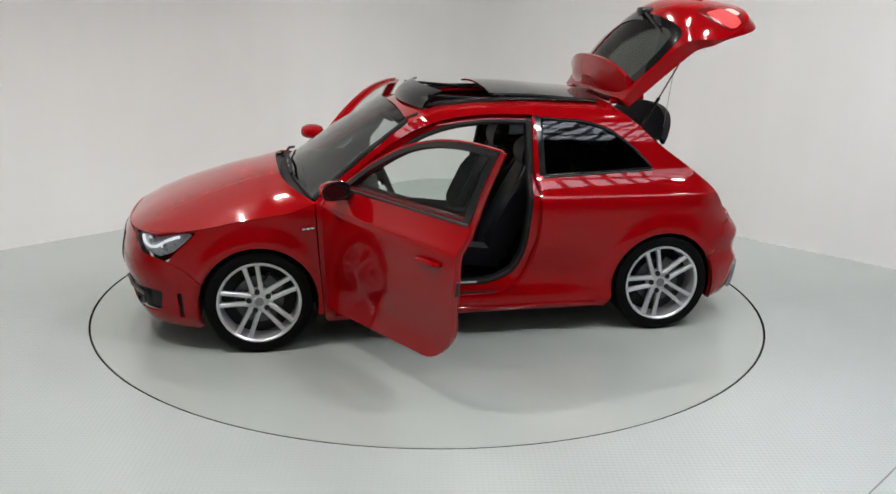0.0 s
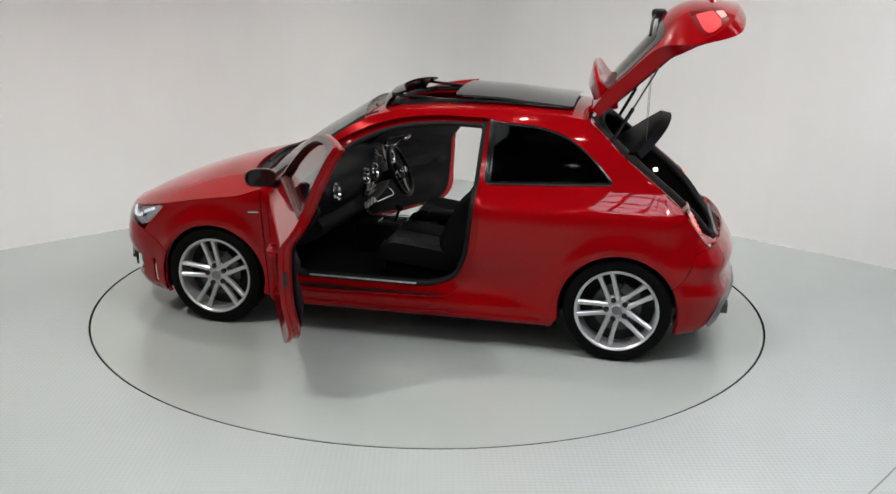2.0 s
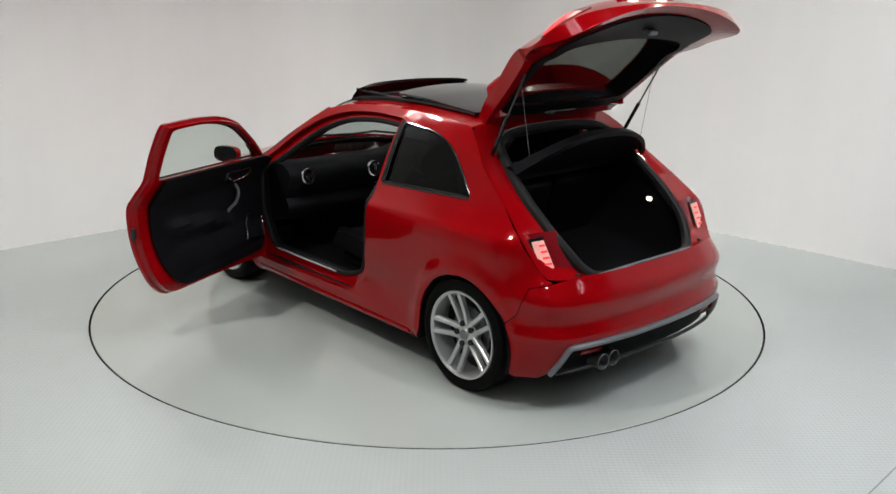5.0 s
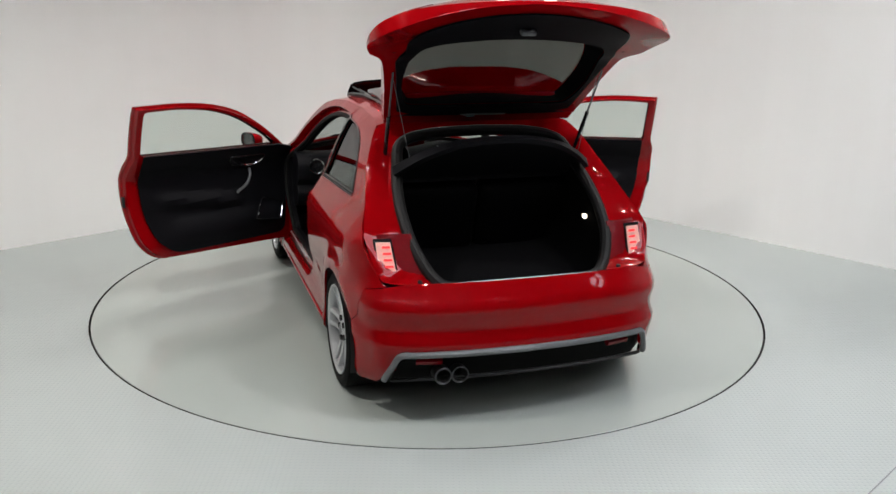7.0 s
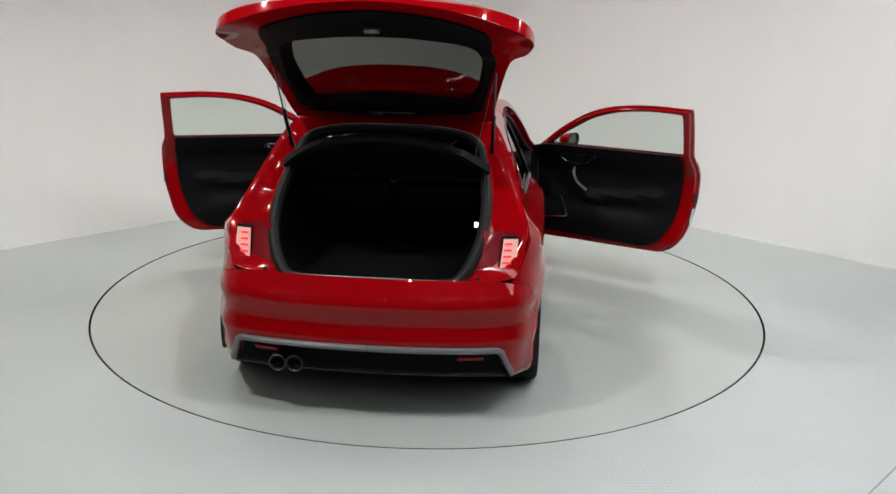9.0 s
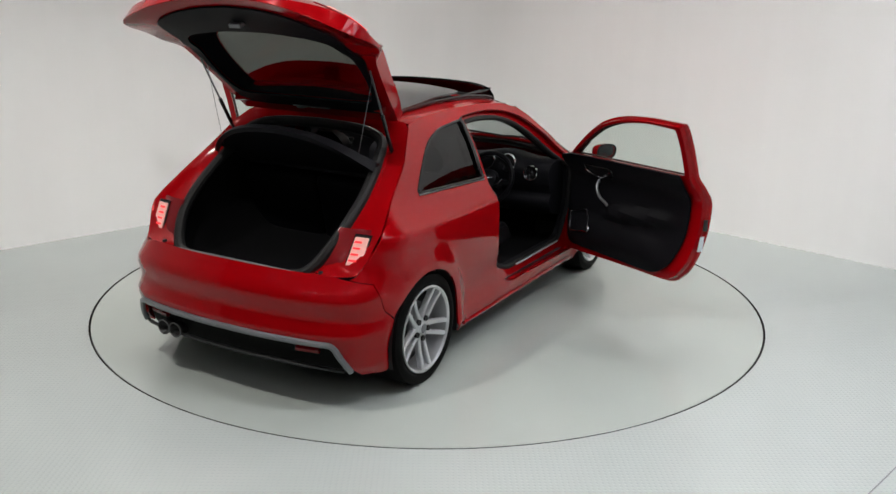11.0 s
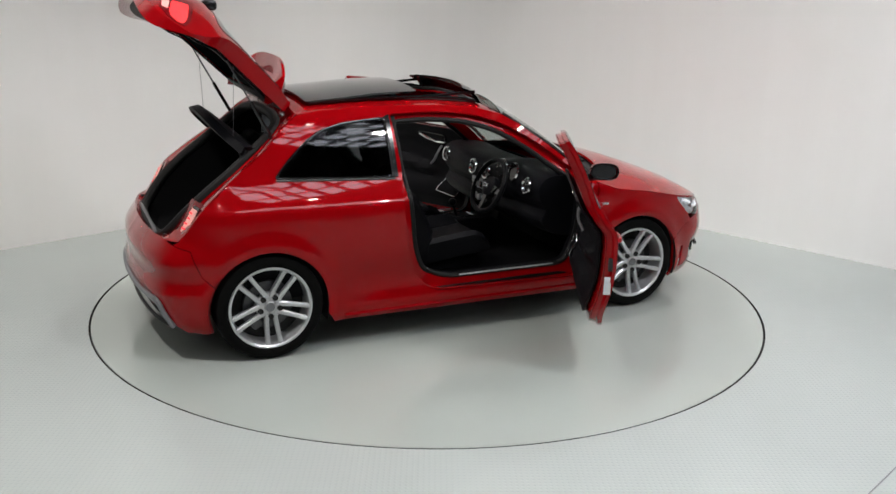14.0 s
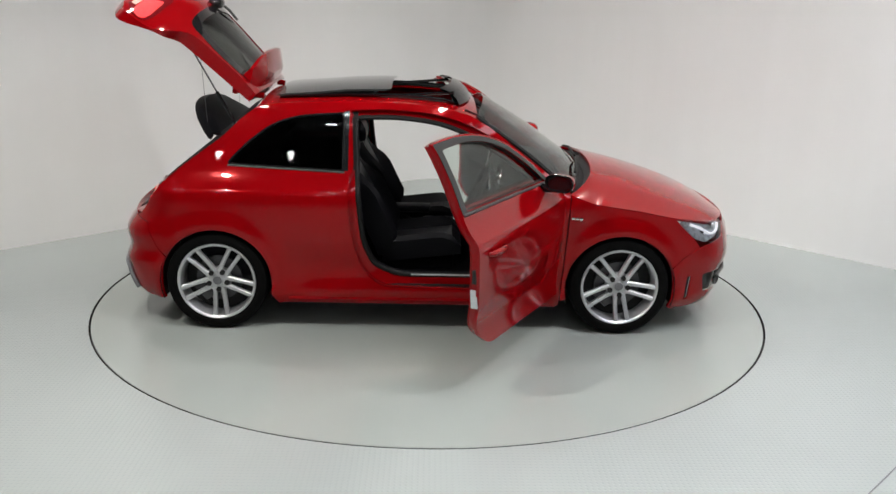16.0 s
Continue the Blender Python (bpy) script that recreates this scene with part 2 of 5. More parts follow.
def panel(outline, mapping, step=0.04, holes=(), thick=0.012, creases=()):
    """A sheet cut to a flat outline with holes and laid on a curved surface by mapping(u, v)."""
    loops = [edge_points(outline, step)] + [edge_points(h, step) for h in holes]
    verts, edges = [], []
    for lp in loops:
        b = len(verts)
        verts += [Vector(p) for p in lp]
        edges += [(b + i, b + (i + 1) % len(lp)) for i in range(len(lp))]
    rim = np.array([tuple(v) for v in verts])
    lo, hi = rim.min(0), rim.max(0)
    nx, ny = int((hi[0] - lo[0]) / step) + 1, int((hi[1] - lo[1]) / step) + 1
    for i in range(nx + 1):
        for j in range(ny + 1):
            p = (lo[0] + i * step, lo[1] + j * step)
            if all(abs(p[1] - v) > 0.3 * step for v in creases) and inside(p, loops[0]) and not any(inside(p, h) for h in loops[1:]) and np.min(np.sum((rim - p) ** 2, 1)) > (0.45 * step) ** 2:
                verts.append(Vector(p))
    for v in creases:
        for i in range(2 * nx + 1):
            p = (lo[0] + i * step / 2, v)
            if inside(p, loops[0]) and not any(inside(p, h) for h in loops[1:]) and np.min(np.sum((rim - p) ** 2, 1)) > (0.2 * step) ** 2:
                verts.append(Vector(p))
    vs, _, fs, *_ = delaunay_2d_cdt(verts, edges, [], 0, 1e-6)
    bm = bmesh.new()
    made = [bm.verts.new(mapping(v.x, v.y)) for v in vs]
    for f in fs:
        c = sum((vs[i] for i in f), Vector((0, 0))) / len(f)
        if inside(c, loops[0]) and not any(inside(c, h) for h in loops[1:]):
            bm.faces.new([made[i] for i in f])
    for v in [v for v in bm.verts if not v.link_faces]:
        bm.verts.remove(v)
    if thick:
        thicken(bm, thick)
    return bm


# ---- the room: white walls that meet at a rounded corner, tread-plate floor, turntable ----
RING = 2.232
CORNER, WALL_L, WALL_R = Vector((0.116, 4.32)), Vector((-0.730, -0.684)).normalized(), Vector((0.714, -0.700)).normalized()


def build_room():
    bm = bmesh.new()
    far = 14.0
    outer = [bm.verts.new((x, y, 0)) for x, y in ((-far, -far), (far, -far), (far, far), (-far, far))]
    ring = [bm.verts.new(((RING + 0.006) * math.cos(2 * math.pi * i / 160), (RING + 0.006) * math.sin(2 * math.pi * i / 160), 0)) for i in range(160)]
    for q in range(4):
        c = outer[(q + 2) % 4]
        seg = [ring[(q * 40 + i) % 160] for i in range(41)]
        for a, b in zip(seg, seg[1:]):
            bm.faces.new((c, b, a))
        bm.faces.new((c, outer[(q + 3) % 4], seg[-1]))
    bmesh.ops.recalc_face_normals(bm, faces=bm.faces)
    if sum(f.normal.z for f in bm.faces) < 0:
        bmesh.ops.reverse_faces(bm, faces=bm.faces)
    floor = part("floor", bm, "tread_plate")
    tagged(floor, "pale grey painted tread plate floor around the turntable", "floor", kind="structure")
    # the well under the slit round the turntable
    bm = bmesh.new()
    lathe(bm, [(RING + 0.03, -0.002), (RING + 0.03, -0.12), (0.01, -0.12)], 96)
    tagged(part("turntable_well", bm, "dark_gap"), "dark gap round the turntable plate", "gap", kind="structure")
    # seam between two floor plates
    bm = bmesh.new()
    a, b = Vector((1.898, -2.592, 0)), Vector((2.132, -2.362, 0))
    d = (b - a).normalized()
    p, q = a - d * 6, b + d * 1.2
    w = Vector((-d.y, d.x, 0)) * 0.002
    z = Vector((0, 0, 0.003))
    box_pts = [p - w, q - w, q + w, p + w]
    vs = [bm.verts.new(v + z) for v in box_pts] + [bm.verts.new(v - z) for v in box_pts]
    bm.faces.new(vs[:4])
    bm.faces.new(vs[4:])
    for i in range(4):
        bm.faces.new((vs[i], vs[(i + 1) % 4], vs[4 + (i + 1) % 4], vs[4 + i]))
    tagged(part("floor_seam", bm, "grey_trim"), "thin dark seam between two floor plates", "seam", kind="structure")
    # the two walls seen and their rounded corner, one sheet with thickness
    r = 0.75
    line = [CORNER + WALL_L * 12, CORNER + WALL_L * r]
    for i in range(1, 12):
        t = i / 12
        line.append(CORNER + WALL_L * r * (1 - t) ** 2 + WALL_R * r * t * t)
    line += [CORNER + WALL_R * r, CORNER + WALL_R * 12]
    bm = bmesh.new()
    grid(bm, [[(p.x, p.y, z) for p in line] for z in (0, CEILING)])
    thicken(bm, 0.1)
    tagged(part("wall_back", bm, "white_wall"), "plain white studio walls meeting at a rounded corner", "wall", kind="structure")
    bm = bmesh.new()
    far_l, far_r = line[0], line[-1]
    back = [far_l, Vector((far_l.x, -10.5)), Vector((far_r.x, -10.5)), far_r]
    grid(bm, [[(p.x, p.y, z) for p in back] for z in (0, CEILING)])
    thicken(bm, 0.1)
    tagged(part("wall_front", bm, "hall_wall"), "dark grey walls of the hall behind the viewer", "wall", kind="structure")
    bm = bmesh.new()
    box(bm, (-10, -11, CEILING), (10, 6, CEILING + 0.15))
    tagged(part("ceiling", bm, "ceiling_paint"), "dark painted hall ceiling with spotlights", "ceiling", kind="structure")


build_room()

bm = bmesh.new()
lathe(bm, [(0.0001, 0.0), (1.0, 0.0), (RING - 0.010, 0.0), (RING - 0.006, -0.004), (RING - 0.006, -0.10), (0.0001, -0.10)], 160)
turntable = tagged(part("turntable", bm, "turntable_plate"), "round pale grey turntable plate set flush in the floor", "turntable")
# added band on the plate's edge: its near-black stands for the slit's shade
bm = bmesh.new()
lathe(bm, [(RING - 0.0066, -0.0028), (RING - 0.0052, -0.0045), (RING - 0.005, -0.10), (RING - 0.010, -0.101)], 160)
part("slit_shade_band", bm, "dark_gap", turntable, "dark band added on the plate's edge for the slit's shade")


def ceiling_spot():
    bm = bmesh.new()
    lathe(bm, [(0.0001, 0.30), (0.045, 0.30), (0.045, 0.27), (0.015, 0.265), (0.015, 0.14), (0.065, 0.13), (0.075, 0.0), (0.066, 0.0), (0.060, 0.02)], 20)
    ob = part("ceiling_spotlight", bm, "black_plastic")
    bm = bmesh.new()
    lathe(bm, [(0.0001, 0.012), (0.060, 0.012)], 20)
    part("lens", bm, "lamp_glow", ob, "bright warm white lamp face")
    return tagged(ob, "black ceiling spotlight with a bright lens", "spotlight", "ceiling spotlights")


first_spot = ceiling_spot()
spot_places = [q[0] for q in SPOTS] + [(-1.1, -3.2), (1.1, -3.2), (-4.0, -2.2), (4.0, -2.2), (-0.8, -2.2), (0.9, -2.1),
                                        (-3.2, -3.4), (3.3, -3.5), (0.0, -3.6), (-1.6, -1.2), (1.6, -1.1), (-5.0, -3.6), (5.2, -3.4), (-0.6, 0.9), (0.9, 1.2), (-3.1, -0.2), (3.5, 0.1)]
# rows of the same lamps over the hall behind
spot_places += [(-6.0 + 2.0 * i + 0.3 * (j % 2), -6.6 - 1.3 * j) for j in range(3) for i in range(7)]
spot_places += [(-4.2 + 1.2 * i, -5.5) for i in range(8)]
spot_places = spot_places[:len(SPOTS)] + [p for p in spot_places[len(SPOTS):] if not (0.2 < p[0] < 6.2 and -4.0 < p[1] < -2.2)]
first_spot.matrix_basis = pose(*spot_places[0], CEILING - 0.30)
for sx, sy in spot_places[1:]:
    copy_thing(first_spot, pose(sx, sy, CEILING - 0.30))


def skylight():
    """A long roof light over the camera: glowing panes in a grid of bars."""
    top = empty("skylight")
    x0, x1, y0, y1, z = 0.4, 6.0, -3.85, -2.35, CEILING - 0.05
    nx, ny = 18, 4
    w, h = (x1 - x0) / nx, (y1 - y0) / ny
    for i in range(nx):
        for j in range(ny):
            bm = bmesh.new()
            box(bm, (x0 + i * w + 0.03, y0 + j * h + 0.03, z), (x0 + (i + 1) * w - 0.03, y0 + (j + 1) * h - 0.03, z + 0.02))
            part("pane", bm, "sky_pane", top)
    for i in range(nx + 1):
        bm = bmesh.new()
        box(bm, (x0 + i * w - 0.03, y0 - 0.07, z - 0.06), (x0 + i * w + 0.03, y1 + 0.07, z + 0.04), 0.01)
        part("bar", bm, "grey_trim", top)
    for j in range(ny + 1):
        bm = bmesh.new()
        box(bm, (x0 - 0.06, y0 + j * h - 0.028, z - 0.05), (x1 + 0.06, y0 + j * h + 0.028, z + 0.035), 0.01)
        part("bar", bm, "grey_trim", top)
    return tagged(top, "roof light of pale panes in a grey lattice of bars", "skylight", kind="structure")


skylight()


# ---- the car: x ahead, y to its left, z up, origin on the floor between the axles ----
AXLE, TRACK = 1.2345, 0.732


def curve(xs, ys):
    """A smooth function through a few values."""
    xs, ys = np.array(xs, float), np.array(ys, float)
    m = np.gradient(ys, xs)

    def f(x):
        x = min(max(x, xs[0]), xs[-1])
        i = min(int(np.searchsorted(xs, x, "right")) - 1, len(xs) - 2)
        h = xs[i + 1] - xs[i]
        t = (x - xs[i]) / h
        return float((2 * t**3 - 3 * t**2 + 1) * ys[i] + (t**3 - 2 * t**2 + t) * h * m[i] + (3 * t**2 - 2 * t**3) * ys[i + 1] + (t**3 - t**2) * h * m[i + 1])
    return f


def smooth(a, b, x):
    t = min(max((x - a) / (b - a), 0), 1)
    return t * t * (3 - 2 * t)


# plan of the car's left half at its widest, from the middle of the nose to the middle of the tail
plan_pts = spline([(2.05, 0), (2.04, 0.21), (2.005, 0.43), (1.93, 0.64), (1.81, 0.765), (1.62, 0.832), (1.4, 0.857), (1.0, 0.868), (0.4, 0.868), (-0.4, 0.868),
                   (-1.0, 0.868), (-1.3, 0.862), (-1.5, 0.853), (-1.68, 0.816), (-1.80, 0.718), (-1.865, 0.515), (-1.90, 0.25), (-1.91, 0)], 12) * np.array((1.0, 0.975))
arc = np.concatenate([[0], np.cumsum(np.linalg.norm(np.diff(plan_pts, axis=0), axis=1))])
plan_s = np.interp(0, -plan_pts[:, 0], arc) - arc
S_NOSE, S_TAIL = plan_s[0], plan_s[-1]
side_in = curve([0.14, 0.18, 0.22, 0.30, 0.45, 0.60, 0.74, 0.84, 0.871, 0.886, 0.93, 1.0, 1.08, 1.16, 1.24, 1.30, 1.34, 1.37, 1.39],
                [0.07, 0.035, 0.02, 0.028, 0.022, 0.006, 0.0, 0.004, 0.012, 0.028, 0.062, 0.110, 0.143, 0.177, 0.217, 0.251, 0.283, 0.317, 0.355])
nose_in = curve([0.14, 0.18, 0.26, 0.36, 0.46, 0.56, 0.64, 0.70, 0.76, 0.84], [0.12, 0.08, 0.045, 0.03, 0.0, 0.008, 0.03, 0.065, 0.12, 0.2])
tail_in = curve([0.16, 0.20, 0.28, 0.36, 0.41, 0.435, 0.47, 0.54, 0.59, 0.605, 0.65, 0.70, 0.74, 0.80, 0.90, 1.0],
                [0.10, 0.06, 0.028, 0.012, 0.0, 0.002, 0.022, 0.018, 0.008, 0.012, 0.040, 0.075, 0.09, 0.10, 0.11, 0.13])


def s_at_x(x):
    """Way along the plan for a point of the car's side."""
    return float(np.interp(-x, -plan_pts[:, 0], plan_s))


def body(s, z, out=0.0):
    """A point of the left body side, by its way along the plan and its height."""
    px, py = np.interp(-s, -plan_s, plan_pts[:, 0]), np.interp(-s, -plan_s, plan_pts[:, 1])
    e = 0.02
    ax, ay = np.interp(-(s - e), -plan_s, plan_pts[:, 0]), np.interp(-(s - e), -plan_s, plan_pts[:, 1])
    bx, by = np.interp(-(s + e), -plan_s, plan_pts[:, 0]), np.interp(-(s + e), -plan_s, plan_pts[:, 1])
    n = Vector((-(by - ay), bx - ax))
    n = n.normalized() if n.length > 1e-9 else Vector((0, 1))
    wf, wr = smooth(1.45, 2.0, s), smooth(1.4, 1.85, -s)
    d = (1 - wf - wr) * side_in(z) + wf * nose_in(z) + wr * tail_in(z)
    for c in (AXLE, -AXLE):
        r = math.hypot(s - c, z - 0.30)
        d -= 0.021 * math.exp(-((r - 0.362) / 0.05) ** 2)
    d += 0.016 * math.exp(-((z - 0.40) / 0.09) ** 2) * (1 - smooth(0.55, 0.85, abs(s)))
    q = Vector((px, py)) - n * (d - out)
    return Vector((q.x, max(q.y, 0.0), z))


def flip(sign):
    return lambda s, z: Vector((body(s, z).x, sign * body(s, z).y, z))


def off(sign, out):
    def f(s, z):
        p = body(s, z, out)
        return Vector((p.x, sign * p.y, z))
    return f


def arch(c, r, a0, a1, n=18):
    return [(c + r * math.cos(radians(a0 + (a1 - a0) * i / n)), 0.30 + r * math.sin(radians(a0 + (a1 - a0) * i / n))) for i in range(n + 1)]


car = tagged(empty("car"), "small red three-door hatchback with both doors and the tailgate open", "car")

DOOR = rounded([(0.865, 0.905), (0.855, 0.60), (0.81, 0.262), (-0.235, 0.283), (-0.365, 0.40), (-0.43, 0.68), (-0.432, 0.94), (-0.408, 1.0), (-0.428, 1.335),
                (-0.15, 1.342), (0.10, 1.320), (0.32, 1.256), (0.55, 1.123), (0.74, 0.975)],
               [0.01, 0.1, 0.05, 0.09, 0.08, 0.1, 0.04, 0.03, 0.012, 0.1, 0.1, 0.1, 0.1, 0.05])
OPENING = rounded([(0.80, 0.87), (0.79, 0.56), (0.73, 0.345), (-0.13, 0.345), (-0.28, 0.41), (-0.345, 0.56), (-0.375, 0.86), (-0.385, 1.0), (-0.40, 1.285),
                   (-0.15, 1.292), (0.10, 1.265), (0.30, 1.20), (0.52, 1.065), (0.70, 0.93)], [0.02, 0.1, 0.08, 0.1, 0.05, 0.1, 0.1, 0.04, 0.03, 0.1, 0.1, 0.1, 0.1, 0.05])
QUARTER = rounded([(-1.165, 1.02), (-1.05, 1.14), (-0.90, 1.250), (-0.74, 1.297), (-0.47, 1.315), (-0.452, 0.988)], [0.015, 0.1, 0.1, 0.08, 0.012, 0.012])
RAIL = [(-0.99, 1.348), (-0.85, 1.366), (-0.48, 1.378), (-0.10, 1.374), (0.14, 1.355), (0.30, 1.315), (0.42, 1.25), (0.60, 1.12), (0.78, 0.985), (0.90, 0.89)]
HATCH = [(-1.735, 0.705), (-1.67, 0.77), (-1.56, 0.90), (-1.42, 1.01), (-1.20, 1.17), (-1.08, 1.285)]


CREASE = (0.871, 0.886)


def side_outline():
    """Roof rail, pillars, sill and rear quarter in one sheet, in side view."""
    lower = arch(-AXLE, 0.338, 152, -10)[::1]
    return ([(s_at_x(x), z) for x, z in HATCH] + RAIL[:-1] + [(0.905, 0.89), (0.89, 0.60), (0.86, 0.19), (0.84, 0.165), (-0.86, 0.175)]
            + lower[::-1] + [(-1.60, 0.52), (-1.66, 0.665), (-1.80, 0.69)])


def fender_outline():
    return ([(0.911, 0.885), (0.896, 0.60), (0.868, 0.22)] + arch(AXLE, 0.338, 192, 22)
            + [(1.64, 0.50), (1.735, 0.555), (1.70, 0.60), (1.585, 0.705), (1.56, 0.738), (1.30, 0.79), (1.05, 0.825)])


def loop_ring(bm, loops, closed=True):
    grid(bm, [[tuple(p) for p in lp] for lp in loops], closed)
    return bm


def fl_z(x):
    return float(np.interp(x, [0.83, 1.05, 1.21, 1.30, 1.56, 1.70, 1.82, 1.95], [0.905, 0.828, 0.806, 0.794, 0.742, 0.715, 0.69, 0.665]))


def build_sides():
    for sg in (1, -1):
        m = flip(sg)
        part("side_panel", panel(side_outline(), m, 0.04, (DOOR, QUARTER), 0.012, CREASE), "red_paint", car)
        part("front_fender", panel(fender_outline(), m, 0.035), "red_paint", car)
        # door jamb: painted step, then dark seal round the opening
        d = resample(DOOR, 140)
        o = resample(OPENING, 140)
        k = int(np.argmin(np.linalg.norm(o - d[0], axis=1)))
        o = np.roll(o, -k, axis=0)
        bm = bmesh.new()
        mid = d * 0.55 + o * 0.45
        loop_ring(bm, [[off(sg, -0.010)(*p) for p in d], [off(sg, -0.045)(*p) for p in d], [off(sg, -0.05)(*p) for p in mid], [off(sg, -0.055)(*p) for p in o]])
        part("door_jamb", thicken(bm, 0.006), "red_paint", car)
        bm = bmesh.new()
        tube(bm, [off(sg, -0.055)(*p) for p in o], 0.016, 8, True)
        part("door_seal", bm, "rubber", car)
        bm = bmesh.new()
        loop_ring(bm, [[off(sg, -0.06)(*p) for p in o], [off(sg, -0.10)(*(p * 0.985 + np.array([0.003, 0.012]))) for p in o]])
        part("pillar_trim", thicken(bm, 0.006), "cabin_plastic", car)
        # rear side window
        part("quarter_window", panel(QUARTER, off(sg, -0.012), 0.05, (), 0.004), "privacy_glass", car, "dark tinted fixed rear side window")
        bm = bmesh.new()
        tube(bm, [off(sg, -0.003)(*p) for p in resample(QUARTER, 110)], 0.008, 6, True)
        part("window_trim", bm, "gloss_black", car)
        bm = bmesh.new()
        tube(bm, [off(sg, 0.004)(x, 0.982 + 0.030 * (-0.452 - x) / 0.713) for x in np.linspace(-0.455, -1.16, 24)], 0.005, 6)
        part("waist_trim", bm, "dark_metal", car)
        # black trim on the pillar between door and rear window
        part("pillar_cover", panel([(-0.472, 0.992), (-0.434, 0.992), (-0.434, 1.334), (-0.472, 1.322)], off(sg, 0.003), 0.05, (), 0.003), "gloss_black", car)
        bm = bmesh.new()
        grid(bm, [[off(sg, -0.040)(x, z) for x in (-0.425, -0.405, -0.385)] for z in np.linspace(0.99, 1.32, 8)])
        part("pillar_seal", thicken(bm, 0.004), "rubber", car)
        # sill tread plate
        bm = bmesh.new()
        y0, y1 = sorted((sg * 0.788, sg * 0.80))
        box(bm, (-0.05, y0, 0.356), (0.62, y1, 0.364), 0.002)
        part("sill_strip", bm, "alloy", car, "bright metal sill strip")
        # striker of the door lock
        bm = bmesh.new()
        q = off(sg, -0.062)(-0.385, 0.60)
        box(bm, (q.x - 0.012, q.y - 0.008, q.z - 0.045), (q.x + 0.012, q.y + 0.008, q.z + 0.045), 0.004)
        tube(bm, [q + Vector((0.01, sg * 0.004, 0.02)), q + Vector((0.035, sg * 0.004, 0.02)), q + Vector((0.035, sg * 0.004, -0.02)), q + Vector((0.01, sg * 0.004, -0.02))], 0.005, 6)
        part("lock_striker", bm, "dark_metal", car)
        # sill step below the door
        bm = bmesh.new()
        tube(bm, [off(sg, -0.002)(x, 0.205) for x in np.linspace(0.80, -0.80, 30)], 0.012, 8)
        part("sill_moulding", bm, "red_paint", car)
        # wheel arches: liners
        for c in (AXLE, -AXLE):
            bm = bmesh.new()
            n = 22
            rows = []
            for i in range(n + 1):
                a = radians(-18 + 216 * i / n)
                rows.append([(c + 0.344 * math.cos(a), sg * yy, max(0.14, 0.30 + 0.344 * math.sin(a))) for yy in (0.835, 0.70, 0.50)])
            grid(bm, rows)
            cap = [bm.verts.new((c + 0.344 * math.cos(radians(-18 + 216 * i / n)), sg * 0.50, max(0.14, 0.30 + 0.344 * math.sin(radians(-18 + 216 * i / n))))) for i in range(n + 1)]
            bm.faces.new(cap)
            part("arch_liner", bm, "black_plastic", car)
        # side marker badge
        bm = bmesh.new()
        for k in range(3):
            p = off(sg, 0.003)(0.925 + 0.024 * k, 0.745 - 0.002 * k)
            box(bm, (p.x - 0.010, p.y - 0.003, p.z - 0.007), (p.x + 0.010, p.y + 0.003, p.z + 0.007), 0.002)
        part("fender_badge", bm, "chrome", car)


build_sides()


def hood_point(a, t):
    """The bonnet: a from its rear edge to its front edge, t across."""
    xe = 0.90 + (1.80 - 0.90) * a
    e = body(s_at_x(xe), fl_z(xe))
    xc = float(np.interp(a, [0, 0.2, 0.45, 0.7, 0.88, 1.0], [1.10, 1.24, 1.45, 1.70, 1.88, 1.985]))
    zc = hood_z(xc)
    w = 1 - abs(t) ** 2.2
    return Vector((e.x + (xc - e.x) * (1 - abs(t) ** (3.6 - 0.6 * a)), t * e.y, e.z + 0.004 + (zc - e.z - 0.004) * w + 0.003 * math.exp(-((abs(t) - 0.74) / 0.10) ** 2)))


hood_z = curve([0.9, 1.10, 1.22, 1.40, 1.54, 1.70, 1.83, 1.93, 2.0], [1.00, 0.985, 0.962, 0.917, 0.873, 0.818, 0.765, 0.712, 0.67])


def screen_point(a, t):
    """The windscreen: a from its foot to the roof, t across."""
    f = a
    xe, ze = float(np.interp(f, [0, 1], [0.915, 0.34])), float(np.interp(f, [0, 0.5, 1], [0.895, 1.115, 1.305]))
    ye = abs(body(xe, min(ze, 1.33)).y) - 0.035 - 0.02 * f
    xc = xe + 0.12 - 0.06 * f
    zc = ze + 0.065 + 0.005 * f
    w = 1 - abs(t) ** 2
    return Vector((xe + (xc - xe) * w, t * ye, ze + (zc - ze) * (1 - abs(t) ** 2.4)))


def roof_point(x, t):
    xr = [p[0] for p in RAIL]
    zr = float(np.interp(x, xr, [p[1] for p in RAIL]))
    e = body(x, zr)
    return Vector((x, t * e.y, zr + (0.045 + 0.005 * smooth(-0.9, 0.0, x)) * (1 - abs(t) ** 2.2)))


def rect(x0, x1, t0, t1, r=0.05):
    return rounded([(x0, t0), (x1, t0), (x1, t1), (x0, t1)], r)


